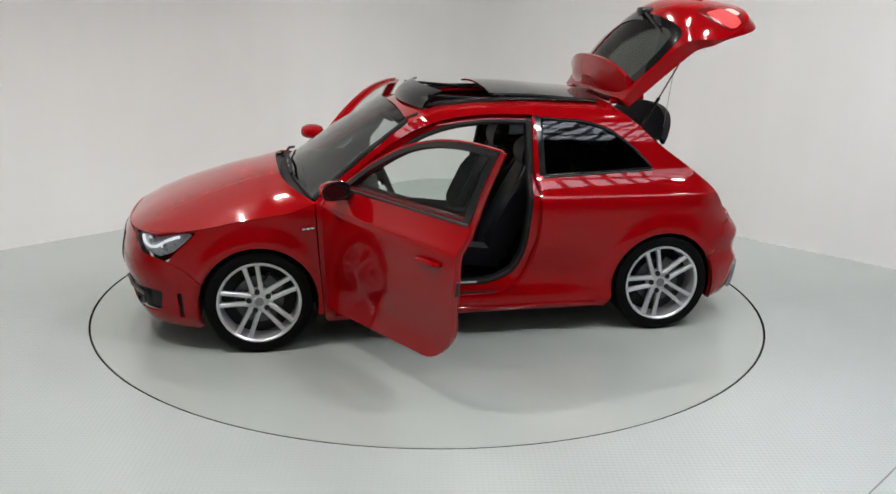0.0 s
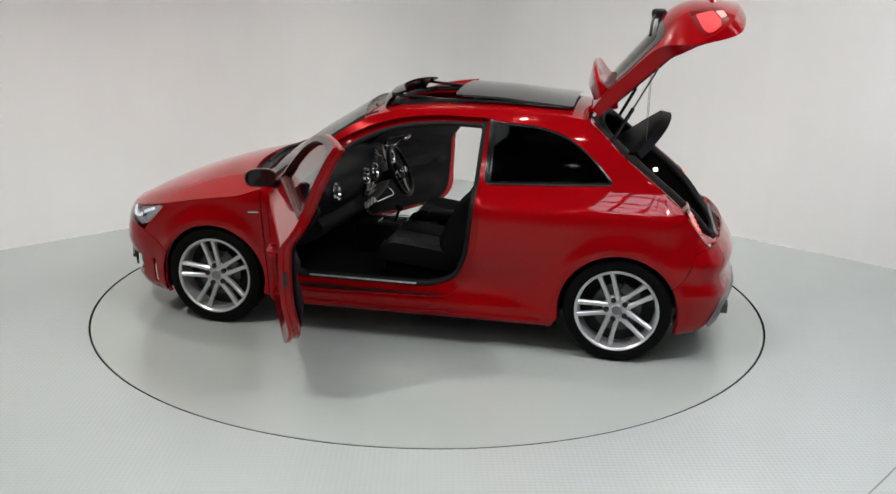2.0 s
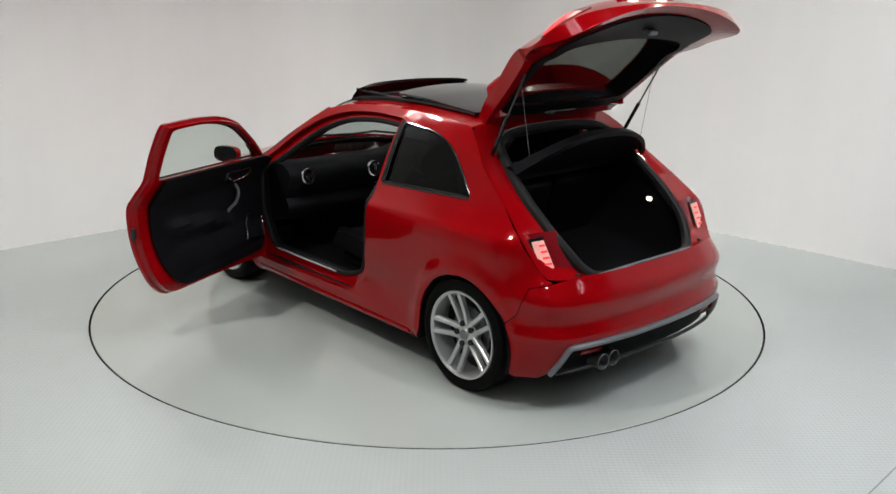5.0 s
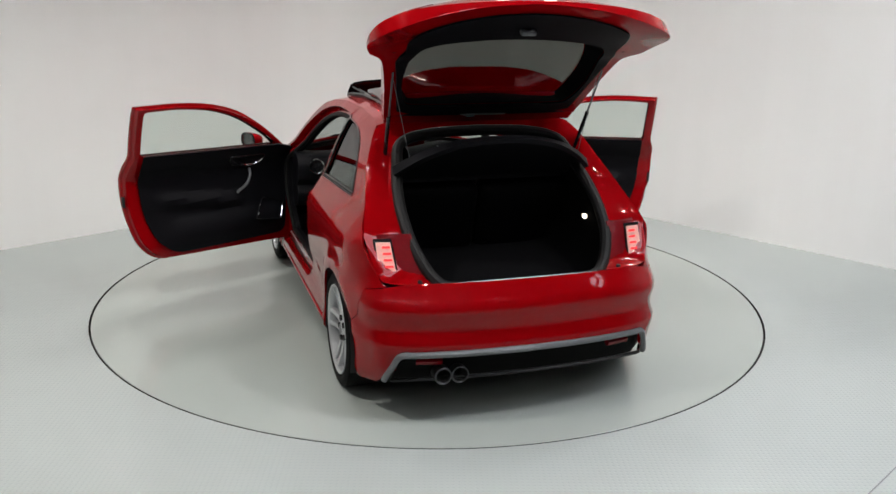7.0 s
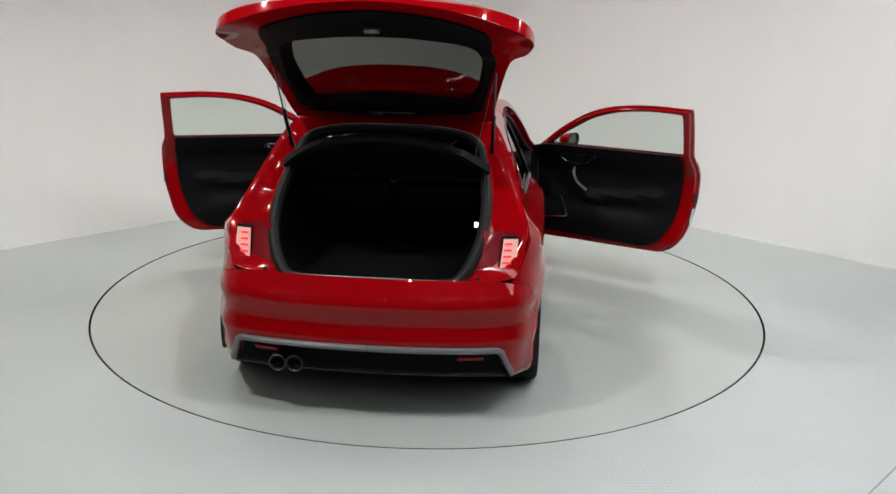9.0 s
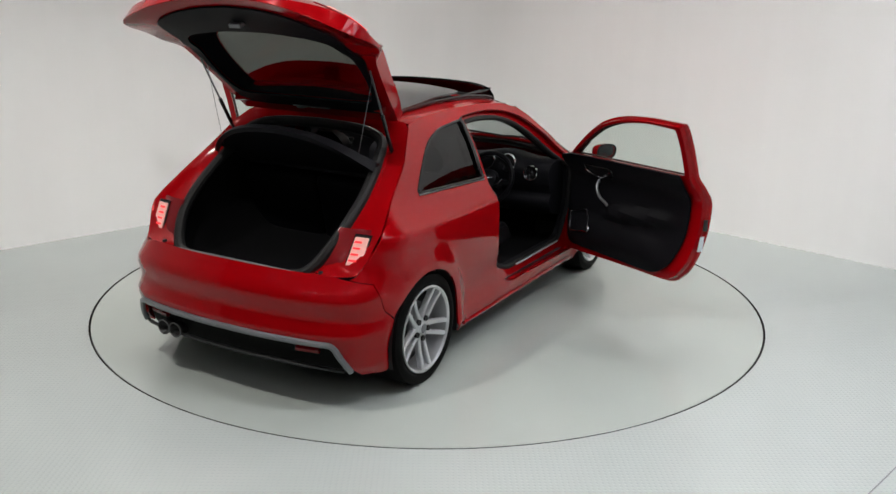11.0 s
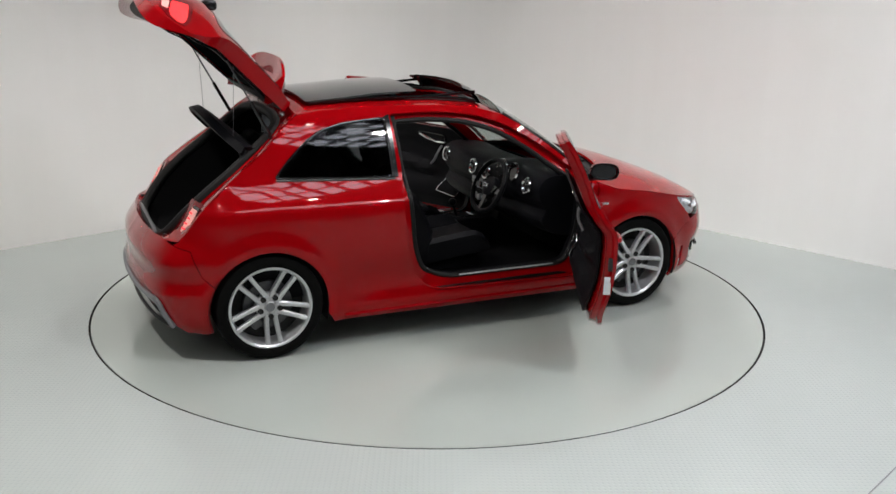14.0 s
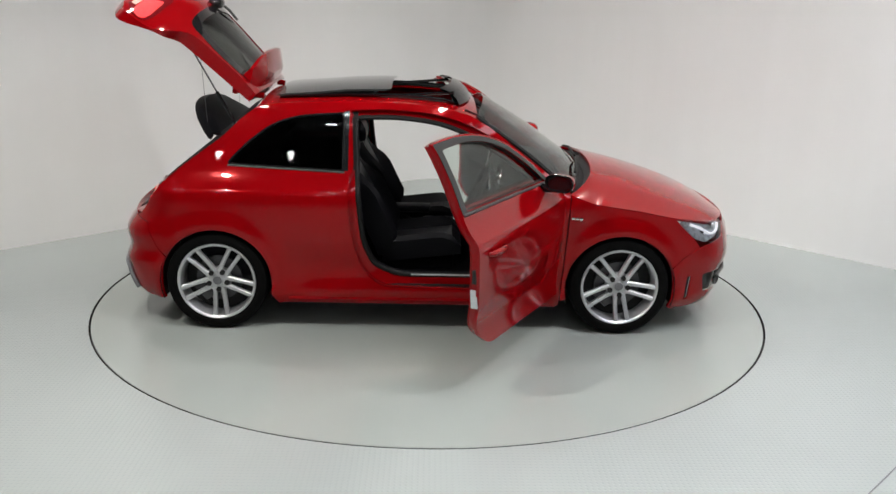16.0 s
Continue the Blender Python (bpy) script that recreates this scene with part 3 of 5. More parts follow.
def build_top():
    bm = bmesh.new()
    grid(bm, [[hood_point(i / 28, -1 + 2 * j / 32) for j in range(33)] for i in range(29)])
    part("bonnet", thicken(bm, 0.015), "red_paint", car)
    bm = bmesh.new()
    grid(bm, [[screen_point(i / 14, -1 + 2 * j / 24) for j in range(25)] for i in range(15)])
    screen = part("windscreen", thicken(bm, 0.005), "screen_glass", car)
    bm = bmesh.new()
    tube(bm, [screen_point(0.0, t) + Vector((0, 0, -0.004)) for t in np.linspace(-1, 1, 24)], 0.012, 6)
    part("screen_seal", bm, "rubber", screen)
    for sg in (1, -1):
        bm = bmesh.new()
        tube(bm, [screen_point(a, sg) + Vector((0.0, sg * 0.012, 0)) for a in np.linspace(0, 1, 14)], 0.014, 6)
        part("screen_seal", bm, "rubber", screen)
    # cowl between bonnet and windscreen
    bm = bmesh.new()
    ts = np.linspace(-0.985, 0.985, 26)
    grid(bm, [[hood_point(0.0, t) + Vector((0.02, 0, -0.030)) for t in ts], [hood_point(0.0, t) * 0.5 + screen_point(0.0, t) * 0.5 + Vector((0, 0, -0.045)) for t in ts],
              [screen_point(0.0, t) + Vector((0, 0, -0.012)) for t in ts]])
    part("cowl", thicken(bm, 0.008), "black_plastic", car)
    for t0, t1 in ((0.55, -0.15), (-0.1, -0.72)):
        bm = bmesh.new()
        tube(bm, [screen_point(0.02, t0) + Vector((0.03, 0, 0.02)), screen_point(0.05, (t0 + t1) / 2) + Vector((0.02, 0, 0.03)), screen_point(0.04, t1) + Vector((0.015, 0, 0.02))], 0.009, 6)
        part("wiper", bm, "rubber", car)
    # roof: red rim, black glass behind, open front with its raised deflector, the sunroof slid back over the rear
    hole = rect(-0.30, 0.20, -0.80, 0.80, 0.08)
    glass = rect(-0.86, -0.315, -0.80, 0.80, 0.06)
    edge = [(x, t) for x, t in ((-0.985, -1), (0.345, -1), (0.345, 1), (-0.985, 1))]
    part("roof", panel(edge, roof_point, 0.06, (hole, glass), 0.02), "red_paint", car)
    part("roof_glass", panel(rect(-0.859, -0.316, -0.799, 0.799, 0.06), roof_point, 0.08, (), 0.006), "black_glass", car)
    part("sunroof_panel", panel(rect(-0.90, -0.19, -0.82, 0.82, 0.05), lambda x, t: roof_point(x, t) + Vector((0, 0, 0.030 + 0.025 * smooth(-0.9, -0.2, x))), 0.06, (), 0.012),
         "black_glass", car, "black glass sunroof panel slid back over the roof")
    bm = bmesh.new()
    tube(bm, [roof_point(*p) + Vector((0, 0, 0.004)) for p in resample(hole, 70)], 0.012, 6, True)
    part("sunroof_seal", bm, "rubber", car)
    for t in (-0.80, 0.80):
        bm = bmesh.new()
        tube(bm, [roof_point(x, t) + Vector((0, 0, 0.016)) for x in np.linspace(-0.88, 0.2, 16)], 0.012, 6)
        part("sunroof_track", bm, "gloss_black", car)
    bm = bmesh.new()
    rows = []
    for x, h in ((0.315, 0.012), (0.297, 0.042), (0.255, 0.074), (0.19, 0.086), (0.193, 0.074), (0.25, 0.060), (0.29, 0.008)):
        rows.append([roof_point(x - 0.08 * abs(t) ** 2.5, t * 0.80) + Vector((0, 0, h)) for t in np.linspace(-1, 1, 24)])
    rows.append(rows[0])
    grid(bm, rows)
    part("wind_deflector", bm, "gloss_black", car, "raised black wind deflector of the open sunroof")
    for sg in (1, -1):
        bm = bmesh.new()
        tube(bm, [roof_point(0.20, sg * 0.77) + Vector((0, 0, 0.072)), roof_point(-0.16, sg * 0.77) + Vector((0, 0, 0.012))], 0.010, 6)
        part("deflector_arm", bm, "gloss_black", car)


build_top()


def build_ends():
    # front bumper, in two halves that meet in the middle
    nose = [(S_NOSE, 0.680), (2.25, 0.682), (2.05, 0.672), (1.93, 0.60), (1.737, 0.5525), (1.6415, 0.4975)] + arch(AXLE, 0.338, 21, -22, 8) + [(1.60, 0.150), (1.80, 0.160), (2.05, 0.175), (S_NOSE, 0.18)]
    grille = rounded([(S_NOSE - 0.001, 0.62), (S_NOSE - 0.33, 0.62), (S_NOSE - 0.27, 0.36), (S_NOSE - 0.001, 0.33)], [0, 0.05, 0.08, 0])
    intake = rounded([(S_NOSE - 0.38, 0.40), (S_NOSE - 0.85, 0.375), (S_NOSE - 0.82, 0.250), (S_NOSE - 0.40, 0.215)], 0.03)
    slit = rounded([(1.675, 0.365), (1.705, 0.365), (1.69, 0.215), (1.66, 0.215)], 0.008)
    for sg in (1, -1):
        part("front_bumper", panel(nose, flip(sg), 0.035, (intake, slit)), "red_paint", car)
        part("intake_grille", panel([(p[0], p[1]) for p in intake], off(sg, -0.03), 0.04, (), 0.004), "black_plastic", car)
        part("bumper_slit", panel([(p[0], p[1]) for p in slit], off(sg, -0.02), 0.04, (), 0.004), "black_plastic", car)
        part("radiator_grille", panel(grille, off(sg, 0.006), 0.05, (), 0.01), "gloss_black", car)
        # fog lamp
        p = off(sg, -0.01)(S_NOSE - 0.63, 0.31)
        bm = bmesh.new()
        lathe(bm, [(0.0001, 0.0), (0.035, 0.004), (0.045, 0.012), (0.05, 0.0)], 20, Matrix.Translation(p) @ Matrix.Rotation(sg * radians(35), 4, "Z") @ Matrix.Rotation(radians(90), 4, "Y"))
        part("fog_lamp", bm, "gloss_black", car)
        bm = bmesh.new()
        q0, q1 = off(sg, 0.005)(S_NOSE - 0.40, 0.375), off(sg, 0.012)(S_NOSE - 0.72, 0.345)
        tube(bm, [q0, off(sg, 0.012)(S_NOSE - 0.55, 0.36), q1], 0.014, 8)
        part("intake_blade", bm, "gloss_black", car)
        # headlamp
        lamp = rounded([(1.592, 0.706), (1.72, 0.600), (1.80, 0.575), (1.93, 0.603), (2.045, 0.668), (1.98, 0.700), (1.83, 0.712), (1.70, 0.726)], 0.02)
        head = part("headlight", panel(lamp, off(sg, -0.035), 0.03, (), 0.01), "head_silver", car, "headlight with bright reflectors behind clear glass")
        part("lens", panel(lamp, off(sg, 0.001), 0.03, (), 0.003), "lens_glass", head)
        bm = bmesh.new()
        tube(bm, [off(sg, -0.02)(*p) for p in spline([(1.67, 0.695), (1.75, 0.668), (1.82, 0.632), (1.89, 0.630), (1.945, 0.652), (1.975, 0.672)], 6)], 0.008, 8)
        part("light_strip", bm, "head_glow", head, "white glowing light strip")
        for s, z, r in ((1.86, 0.66, 0.034), (1.77, 0.645, 0.022)):
            p = off(sg, -0.03)(s, z)
            bm = bmesh.new()
            lathe(bm, [(0.0001, -0.015), (r * 0.7, -0.008), (r, 0.014)], 16, Matrix.Translation(p) @ Matrix.Rotation(sg * radians(28), 4, "Z") @ Matrix.Rotation(radians(90), 4, "Y"))
            part("reflector", bm, "chrome", head)
    # rear bumper
    rear = [(S_TAIL, 0.712), (-1.95, 0.708), (-1.803, 0.687), (-1.663, 0.662), (-1.603, 0.518)] + arch(-AXLE, 0.338, 153, 198, 8) + [(-1.60, 0.185), (-1.72, 0.19), (-1.80, 0.24), (-1.87, 0.285), (-1.905, 0.375), (S_TAIL, 0.385)]
    for sg in (1, -1):
        part("rear_bumper", panel(rear, flip(sg), 0.035), "red_paint", car)
        # grey trim that frames the diffuser
        bm = bmesh.new()
        tube(bm, [off(sg, 0.008)(s, z) for s, z in spline([(-1.80, 0.225), (-1.855, 0.30), (-1.90, 0.368), (-1.98, 0.376), (-2.2, 0.380), (S_TAIL, 0.382)], 8)], 0.016, 8)
        part("diffuser_frame", bm, "grey_trim", car, "grey frame strip along the rear bumper")
        part("diffuser", panel([(-1.86, 0.285), (-1.915, 0.372), (S_TAIL, 0.380), (S_TAIL, 0.235), (-1.93, 0.225), (-1.84, 0.215)], off(sg, -0.035), 0.04, (), 0.008), "tyre_rubber", car)
        bm = bmesh.new()
        tube(bm, [off(sg, 0.0)(s, z) for s, z in spline([(-1.84, 0.225), (-1.98, 0.235), (-2.2, 0.242), (S_TAIL, 0.245)], 8)], 0.010, 6)
        part("diffuser_lip", bm, "black_plastic", car)
        bm = bmesh.new()
        for k in range(5):
            s = -1.975 - 0.026 * k
            tube(bm, [off(sg, -0.020)(s, 0.330), off(sg, -0.020)(s - 0.026, 0.330)], 0.017, 6)
        part("bumper_reflector", bm, "dark_red_plastic", car, "small red bumper reflector")
    for y in (0.36, 0.445):
        bm = bmesh.new()
        lathe(bm, [(0.036, 0.02), (0.042, 0.0), (0.042, 0.16), (0.036, 0.16), (0.034, 0.02), (0.0001, 0.10)], 20, pose(-1.872, y, 0.264, 0, 90, 0))
        part("exhaust_tip", bm, "dark_metal", car, "round dark exhaust tip")
        bm = bmesh.new()
        tube(bm, [(-1.872, y + 0.040 * math.cos(a), 0.264 + 0.040 * math.sin(a)) for a in np.linspace(0, 2 * math.pi, 24, endpoint=False)], 0.004, 6, True)
        part("exhaust_ring", bm, "dark_metal", car)
    # underbody
    bm = bmesh.new()
    box(bm, (-1.68, -0.50, 0.19), (1.72, 0.50, 0.30), 0.03)
    box(bm, (-0.86, -0.78, 0.185), (0.86, 0.78, 0.30), 0.02)
    part("underbody", bm, "black_plastic", car)
    bm = bmesh.new()
    box(bm, (-1.72, 0.10, 0.21), (-1.50, 0.60, 0.36), 0.06)
    part("silencer", bm, "dark_metal", car)


build_ends()

# ---- wheels ----


def wheel():
    top = empty("wheel", car, "silver alloy wheel with five twin spokes")
    bm = bmesh.new()
    prof = [(0.236, 0.095), (0.245, 0.104), (0.262, 0.109), (0.283, 0.107), (0.300, 0.097), (0.307, 0.080), (0.308, 0.0), (0.307, -0.080), (0.300, -0.097), (0.262, -0.109), (0.236, -0.10)]
    lathe(bm, prof, 64)
    part("tyre", bm, "tyre_rubber", top, "black low-profile tyre")
    bm = bmesh.new()
    lathe(bm, [(0.240, 0.098), (0.238, 0.106), (0.231, 0.106), (0.222, 0.098), (0.217, 0.06), (0.213, -0.09), (0.235, -0.10)], 64)
    rim = part("rim", bm, "alloy", top)
    for k in range(5):
        a = radians(90 + 72 * k)
        rot = Matrix.Rotation(a, 4, "Z")
        for sg in (1, -1):
            bm = bmesh.new()
            rows = []
            for r, y, w, h in ((0.050, 0.020, 0.018, 0.072), (0.085, 0.0265, 0.0135, 0.074), (0.13, 0.030, 0.0125, 0.080), (0.18, 0.034, 0.0125, 0.090), (0.226, 0.038, 0.014, 0.100)):
                rows.append([rot @ Vector((r, sg * (y + q * w), h - dz)) for q, dz in ((-1, 0.028), (-1, 0.005), (-0.6, 0.0), (0.6, 0.0), (1, 0.005), (1, 0.028))])
            grid(bm, rows)
            part("spoke", thicken(bm, 0.004), "alloy", rim)
        p = rot @ pose(0.058, 0, 0.066)
        # bolt sunk in its hole; the hole's shade is put into the near-black
        bm = bmesh.new()
        lathe(bm, [(0.0001, 0.012), (0.010, 0.012), (0.0155, 0.016), (0.0155, 0.0)], 12, p)
        part("bolt_hole", bm, "dark_gap", rim)
    bm = bmesh.new()
    lathe(bm, [(0.0001, 0.084), (0.028, 0.083), (0.030, 0.079), (0.034, 0.074), (0.060, 0.068), (0.078, 0.058), (0.080, 0.03)], 30)
    part("hub", bm, "alloy", rim)
    bm = bmesh.new()
    lathe(bm, [(0.0001, 0.087), (0.025, 0.086), (0.027, 0.082)], 20)
    part("centre_cap", bm, "grey_trim", rim)
    bm = bmesh.new()
    lathe(bm, [(0.06, 0.025), (0.14, 0.025), (0.142, 0.0), (0.06, 0.0)], 36)
    part("brake_disc", bm, "dark_metal", top)
    bm = bmesh.new()
    box(bm, (-0.155, -0.06, -0.03), (-0.085, 0.06, 0.05), 0.012)
    part("brake_caliper", bm, "dark_metal", top)
    # added disc behind the spokes; the shade between them is put into its colour
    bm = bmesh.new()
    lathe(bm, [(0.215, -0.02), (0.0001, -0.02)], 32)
    part("spoke_gap_shade", bm, "dark_gap", top)
    return top


first_wheel = wheel()
first_wheel.matrix_basis = pose(AXLE, TRACK, 0.308, -90, 0, 0) @ pose(0, 0, 0, 0, 0, 47)
places = [(-AXLE, TRACK, -90, 55), (AXLE, -TRACK, 90, 44), (-AXLE, -TRACK, 90, 40)]
for x, y, rx, spin in places:
    copy_thing(first_wheel, pose(x, y, 0.308, rx, 0, 0) @ pose(0, 0, 0, 0, 0, spin))

# ---- doors ----
HINGE = Vector((0.82, 0.765, 0))
GLASS_CUT = rounded([(0.67, 0.985), (-0.355, 1.005), (-0.372, 1.300), (-0.14, 1.309), (0.09, 1.286), (0.30, 1.222), (0.53, 1.088)], [0.02, 0.02, 0.02, 0.1, 0.1, 0.1, 0.05])


def build_door(sg):
    door = empty("door", car, "open red front door with black inner trim")
    pivot = Vector((HINGE.x, sg * HINGE.y, 0))
    door.matrix_basis = Matrix.Translation(pivot) @ Matrix.Rotation(radians(-64.0 if sg > 0 else 62.5), 4, "Z") @ Matrix.Translation(-pivot)
    part("skin", panel(DOOR, flip(sg), 0.035, (GLASS_CUT,), 0.006, CREASE), "red_paint", door)
    # painted inner shell: rim loop stepping inwards
    d = resample(DOOR, 150)
    c = d.mean(0)
    ins = np.array([p + (c - p) * (0.055 / max(0.2, np.linalg.norm(c - p))) for p in d])
    frame_in = resample(GLASS_CUT, 90)
    bm = bmesh.new()
    loop_ring(bm, [[off(sg, -0.003)(*p) for p in d], [off(sg, -0.020)(*p) for p in d], [off(sg, -0.030)(*(p * 0.7 + q * 0.3)) for p, q in zip(d, ins)], [off(sg, -0.055)(*(p * 0.6 + q * 0.4)) for p, q in zip(d, ins)]])
    part("rim", thicken(bm, 0.004), "red_paint", door)
    small = [tuple(p + (c - p) * (0.022 / max(0.2, np.linalg.norm(c - p)))) for p in d]
    part("inner_panel", panel(small, off(sg, -0.058), 0.05, (GLASS_CUT,), 0.006), "red_paint", door)
    bm = bmesh.new()
    loop_ring(bm, [[off(sg, -0.001)(*p) for p in frame_in], [off(sg, -0.062)(*p) for p in frame_in]])
    part("window_frame", thicken(bm, 0.003), "red_paint", door)
    bm = bmesh.new()
    tube(bm, [off(sg, -0.016)(*p) for p in frame_in], 0.010, 6, True)
    part("window_seal", bm, "rubber", door)
    bm = bmesh.new()
    tube(bm, [off(sg, 0.004)(*p) for p in resample([(0.70, 0.975), (0.2, 0.985), (-0.40, 0.995)], 20, False)], 0.007, 6)
    part("waist_trim", bm, "dark_metal", door)
    part("window_pane", panel(GLASS_CUT, off(sg, -0.022), 0.05, (), 0.004), "green_glass", door, "green-tinted window pane, raised")
    upper = rounded([(0.70, 0.985)] + [(-0.405, 1.0), (-0.425, 1.331), (-0.15, 1.338), (0.10, 1.311), (0.32, 1.241), (0.55, 1.106)], [0, 0, 0.01, 0.1, 0.1, 0.1, 0.05])
    part("frame_trim", panel(upper, off(sg, 0.003), 0.04, (GLASS_CUT,), 0.003), "gloss_black", door, "black trim over the outer window frame")
    # door card
    card = rounded([(0.78, 0.965), (0.775, 0.56), (0.735, 0.335), (-0.12, 0.325), (-0.25, 0.42), (-0.325, 0.62), (-0.345, 1.014), (0.66, 0.994)], [0.02, 0.08, 0.06, 0.1, 0.1, 0.1, 0.02, 0.01])

    def card_at(x, z):
        arm = 0.69 - 0.05 * smooth(-0.2, 0.4, x)
        out = (-0.075 - 0.045 * smooth(arm - 0.075, arm - 0.015, z) * (1 - smooth(arm - 0.005, arm + 0.05, z)) * smooth(-0.30, -0.10, x) * (1 - smooth(0.30, 0.46, x))
               - 0.014 * smooth(0.80, 0.90, z) - 0.028 * smooth(0.36, 0.44, z) * (1 - smooth(0.50, 0.56, z)) * smooth(-0.22, 0.02, x) * (1 - smooth(0.66, 0.74, x)))
        return off(sg, out)(x, z)
    trim = part("door_card", panel(card, card_at, 0.03, (), 0.012), "cabin_plastic", door, "black moulded door card")
    bm = bmesh.new()
    tube(bm, [card_at(x, z) + Vector((0, -sg * 0.026, 0)) for x, z in spline([(0.55, 0.895), (0.52, 0.862), (0.44, 0.855), (0.37, 0.880), (0.30, 0.920)], 5)], [0.007] * 8 + [0.010] * 6 + [0.016] * 7, 8)
    part("inner_handle", bm, "chrome", trim)
    bm = bmesh.new()
    tube(bm, [card_at(x, z) + Vector((0, -sg * 0.018, 0)) for x, z in rounded([(0.57, 0.925), (0.28, 0.935), (0.31, 0.865), (0.53, 0.845)], 0.03)], 0.005, 6, True)
    part("handle_surround", bm, "gloss_black", trim)
    bm = bmesh.new()
    pts = spline([(0.475, 0.825, 0.0), (0.465, 0.785, 0.032), (0.43, 0.72, 0.034), (0.37, 0.665, 0.0)], 5)
    tube(bm, [card_at(x, z) + Vector((0, -sg * (h + 0.014), 0)) for x, z, h in pts], 0.010, 8)
    part("pull_handle", bm, "grey_trim", trim)
    quad = rounded([(0.735, 0.560), (0.575, 0.605), (0.475, 0.470), (0.680, 0.440)], 0.02)
    bm = bmesh.new()
    tube(bm, [card_at(*p) + Vector((0, -sg * 0.030, 0)) for p in resample(quad, 50)], 0.005, 6, True)
    part("speaker_frame", bm, "chrome", trim, "bright frame round the door speaker")
    part("speaker_grille", panel(quad, lambda x, z: card_at(x, z) + Vector((0, -sg * 0.026, 0)), 0.03, (), 0.014), "cabin_plastic", trim)
    # outer handle in its dish
    bm = bmesh.new()
    tube(bm, [off(sg, o)(x, 0.80) for x, o in ((-0.33, 0.0), (-0.31, 0.022), (-0.24, 0.028), (-0.17, 0.022), (-0.15, 0.0))], [0.010, 0.014, 0.015, 0.014, 0.010], 10)
    part("outer_handle", bm, "red_paint", door)
    # mirror
    base = off(sg, 0.0)(0.58, 0.963)
    bm = bmesh.new()
    rows = []
    for x, w, h in ((-0.046, 0.081, 0.047), (-0.043, 0.086, 0.051), (-0.012, 0.087, 0.052), (0.02, 0.074, 0.042), (0.047, 0.045, 0.027), (0.056, 0.014, 0.010)):
        cy = base.y + sg * (0.115 + 0.2 * (0.0 - x) * 0.3)
        rows.append([(base.x + 0.02 + x, cy + sg * w * math.copysign(abs(math.cos(a)) ** 0.7, math.cos(a)), base.z + 0.035 + h * math.copysign(abs(math.sin(a)) ** 0.75, math.sin(a))) for a in np.linspace(0, 2 * math.pi, 24, endpoint=False)])
    g = grid(bm, rows, True)
    bm.faces.new(g[-1])
    mirror = part("door_mirror", bm, "red_paint", door, "red door mirror with a black rim")
    bm = bmesh.new()
    tube(bm, rows[0], 0.007, 6, True)
    part("mirror_rim", bm, "gloss_black", mirror)
    # mirror face in black glass: the dark reflection is put into its colour
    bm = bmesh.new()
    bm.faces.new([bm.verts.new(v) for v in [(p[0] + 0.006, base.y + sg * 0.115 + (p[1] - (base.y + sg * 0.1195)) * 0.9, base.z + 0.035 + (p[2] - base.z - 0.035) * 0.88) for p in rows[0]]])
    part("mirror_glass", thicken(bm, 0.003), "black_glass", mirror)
    bm = bmesh.new()
    tube(bm, [(base.x + 0.02, base.y - sg * 0.01, base.z - 0.005), (base.x + 0.015, base.y + sg * 0.05, base.z - 0.01), (base.x + 0.015, base.y + sg * 0.1, base.z)], [0.03, 0.022, 0.02], 10)
    part("mirror_foot", bm, "gloss_black", mirror)
    # mirror corner piece, lock, sticker
    part("corner_piece", panel([(0.80, 0.93), (0.655, 0.985), (0.60, 1.03), (0.53, 1.08), (0.62, 1.045), (0.74, 0.96)], off(sg, 0.003), 0.05, (), 0.004), "gloss_black", door)
    bm = bmesh.new()
    p = off(sg, -0.03)(-0.416, 0.70)
    box(bm, (p.x - 0.012, p.y - 0.012, p.z - 0.035), (p.x + 0.004, p.y + 0.012, p.z + 0.035), 0.003)
    part("door_lock", bm, "dark_gap", door)
    if sg < 0:
        bm = bmesh.new()
        q = off(sg, -0.03)(-0.405, 0.58)
        box(bm, (q.x - 0.003, q.y - 0.018, q.z - 0.05), (q.x + 0.003, q.y + 0.018, q.z + 0.05), 0.0, Matrix.Translation(q) @ Matrix.Rotation(radians(-8), 4, "Y") @ Matrix.Translation(-q))
        part("sticker", bm, "label_white", door, "pale printed sticker on the door edge")
    return door


build_door(1)
build_door(-1)

# ---- tailgate, swung up ----
GATE = Vector((-1.04, 0, 1.375))
GU, GN = Vector((-0.722, 0, 0.692)), Vector((0.692, 0, 0.722))


def gate_at(u, y, n):
    return GATE + GU * u + GN * n + Vector((0, y, 0))


crown = curve([0.0, 0.1, 0.3, 0.5, 0.6, 0.7, 0.8, 0.9, 0.98, 1.0], [0.075, 0.10, 0.125, 0.148, 0.170, 0.165, 0.125, 0.04, -0.06, -0.08])
drop = curve([0.0, 0.3, 0.5, 0.58, 0.66, 0.75, 0.85, 0.95], [0.06, 0.085, 0.11, 0.16, 0.20, 0.20, 0.17, 0.12])


def gate_outer(u, y):
    return gate_at(u, y, crown(u) - drop(u) * (abs(y) / 0.72) ** 2.2)


def gate_inner(u, y):
    w = smooth(0.5, 0.62, u)
    n = -0.01 - 0.03 * w - 0.035 * smooth(0.6, 0.98, u) - 0.10 * smooth(0.58, 0.95, u) * (abs(y) / 0.72) ** 2
    return gate_at(u, y, min(n, crown(u) - drop(u) * (abs(y) / 0.72) ** 2.2 - 0.012))


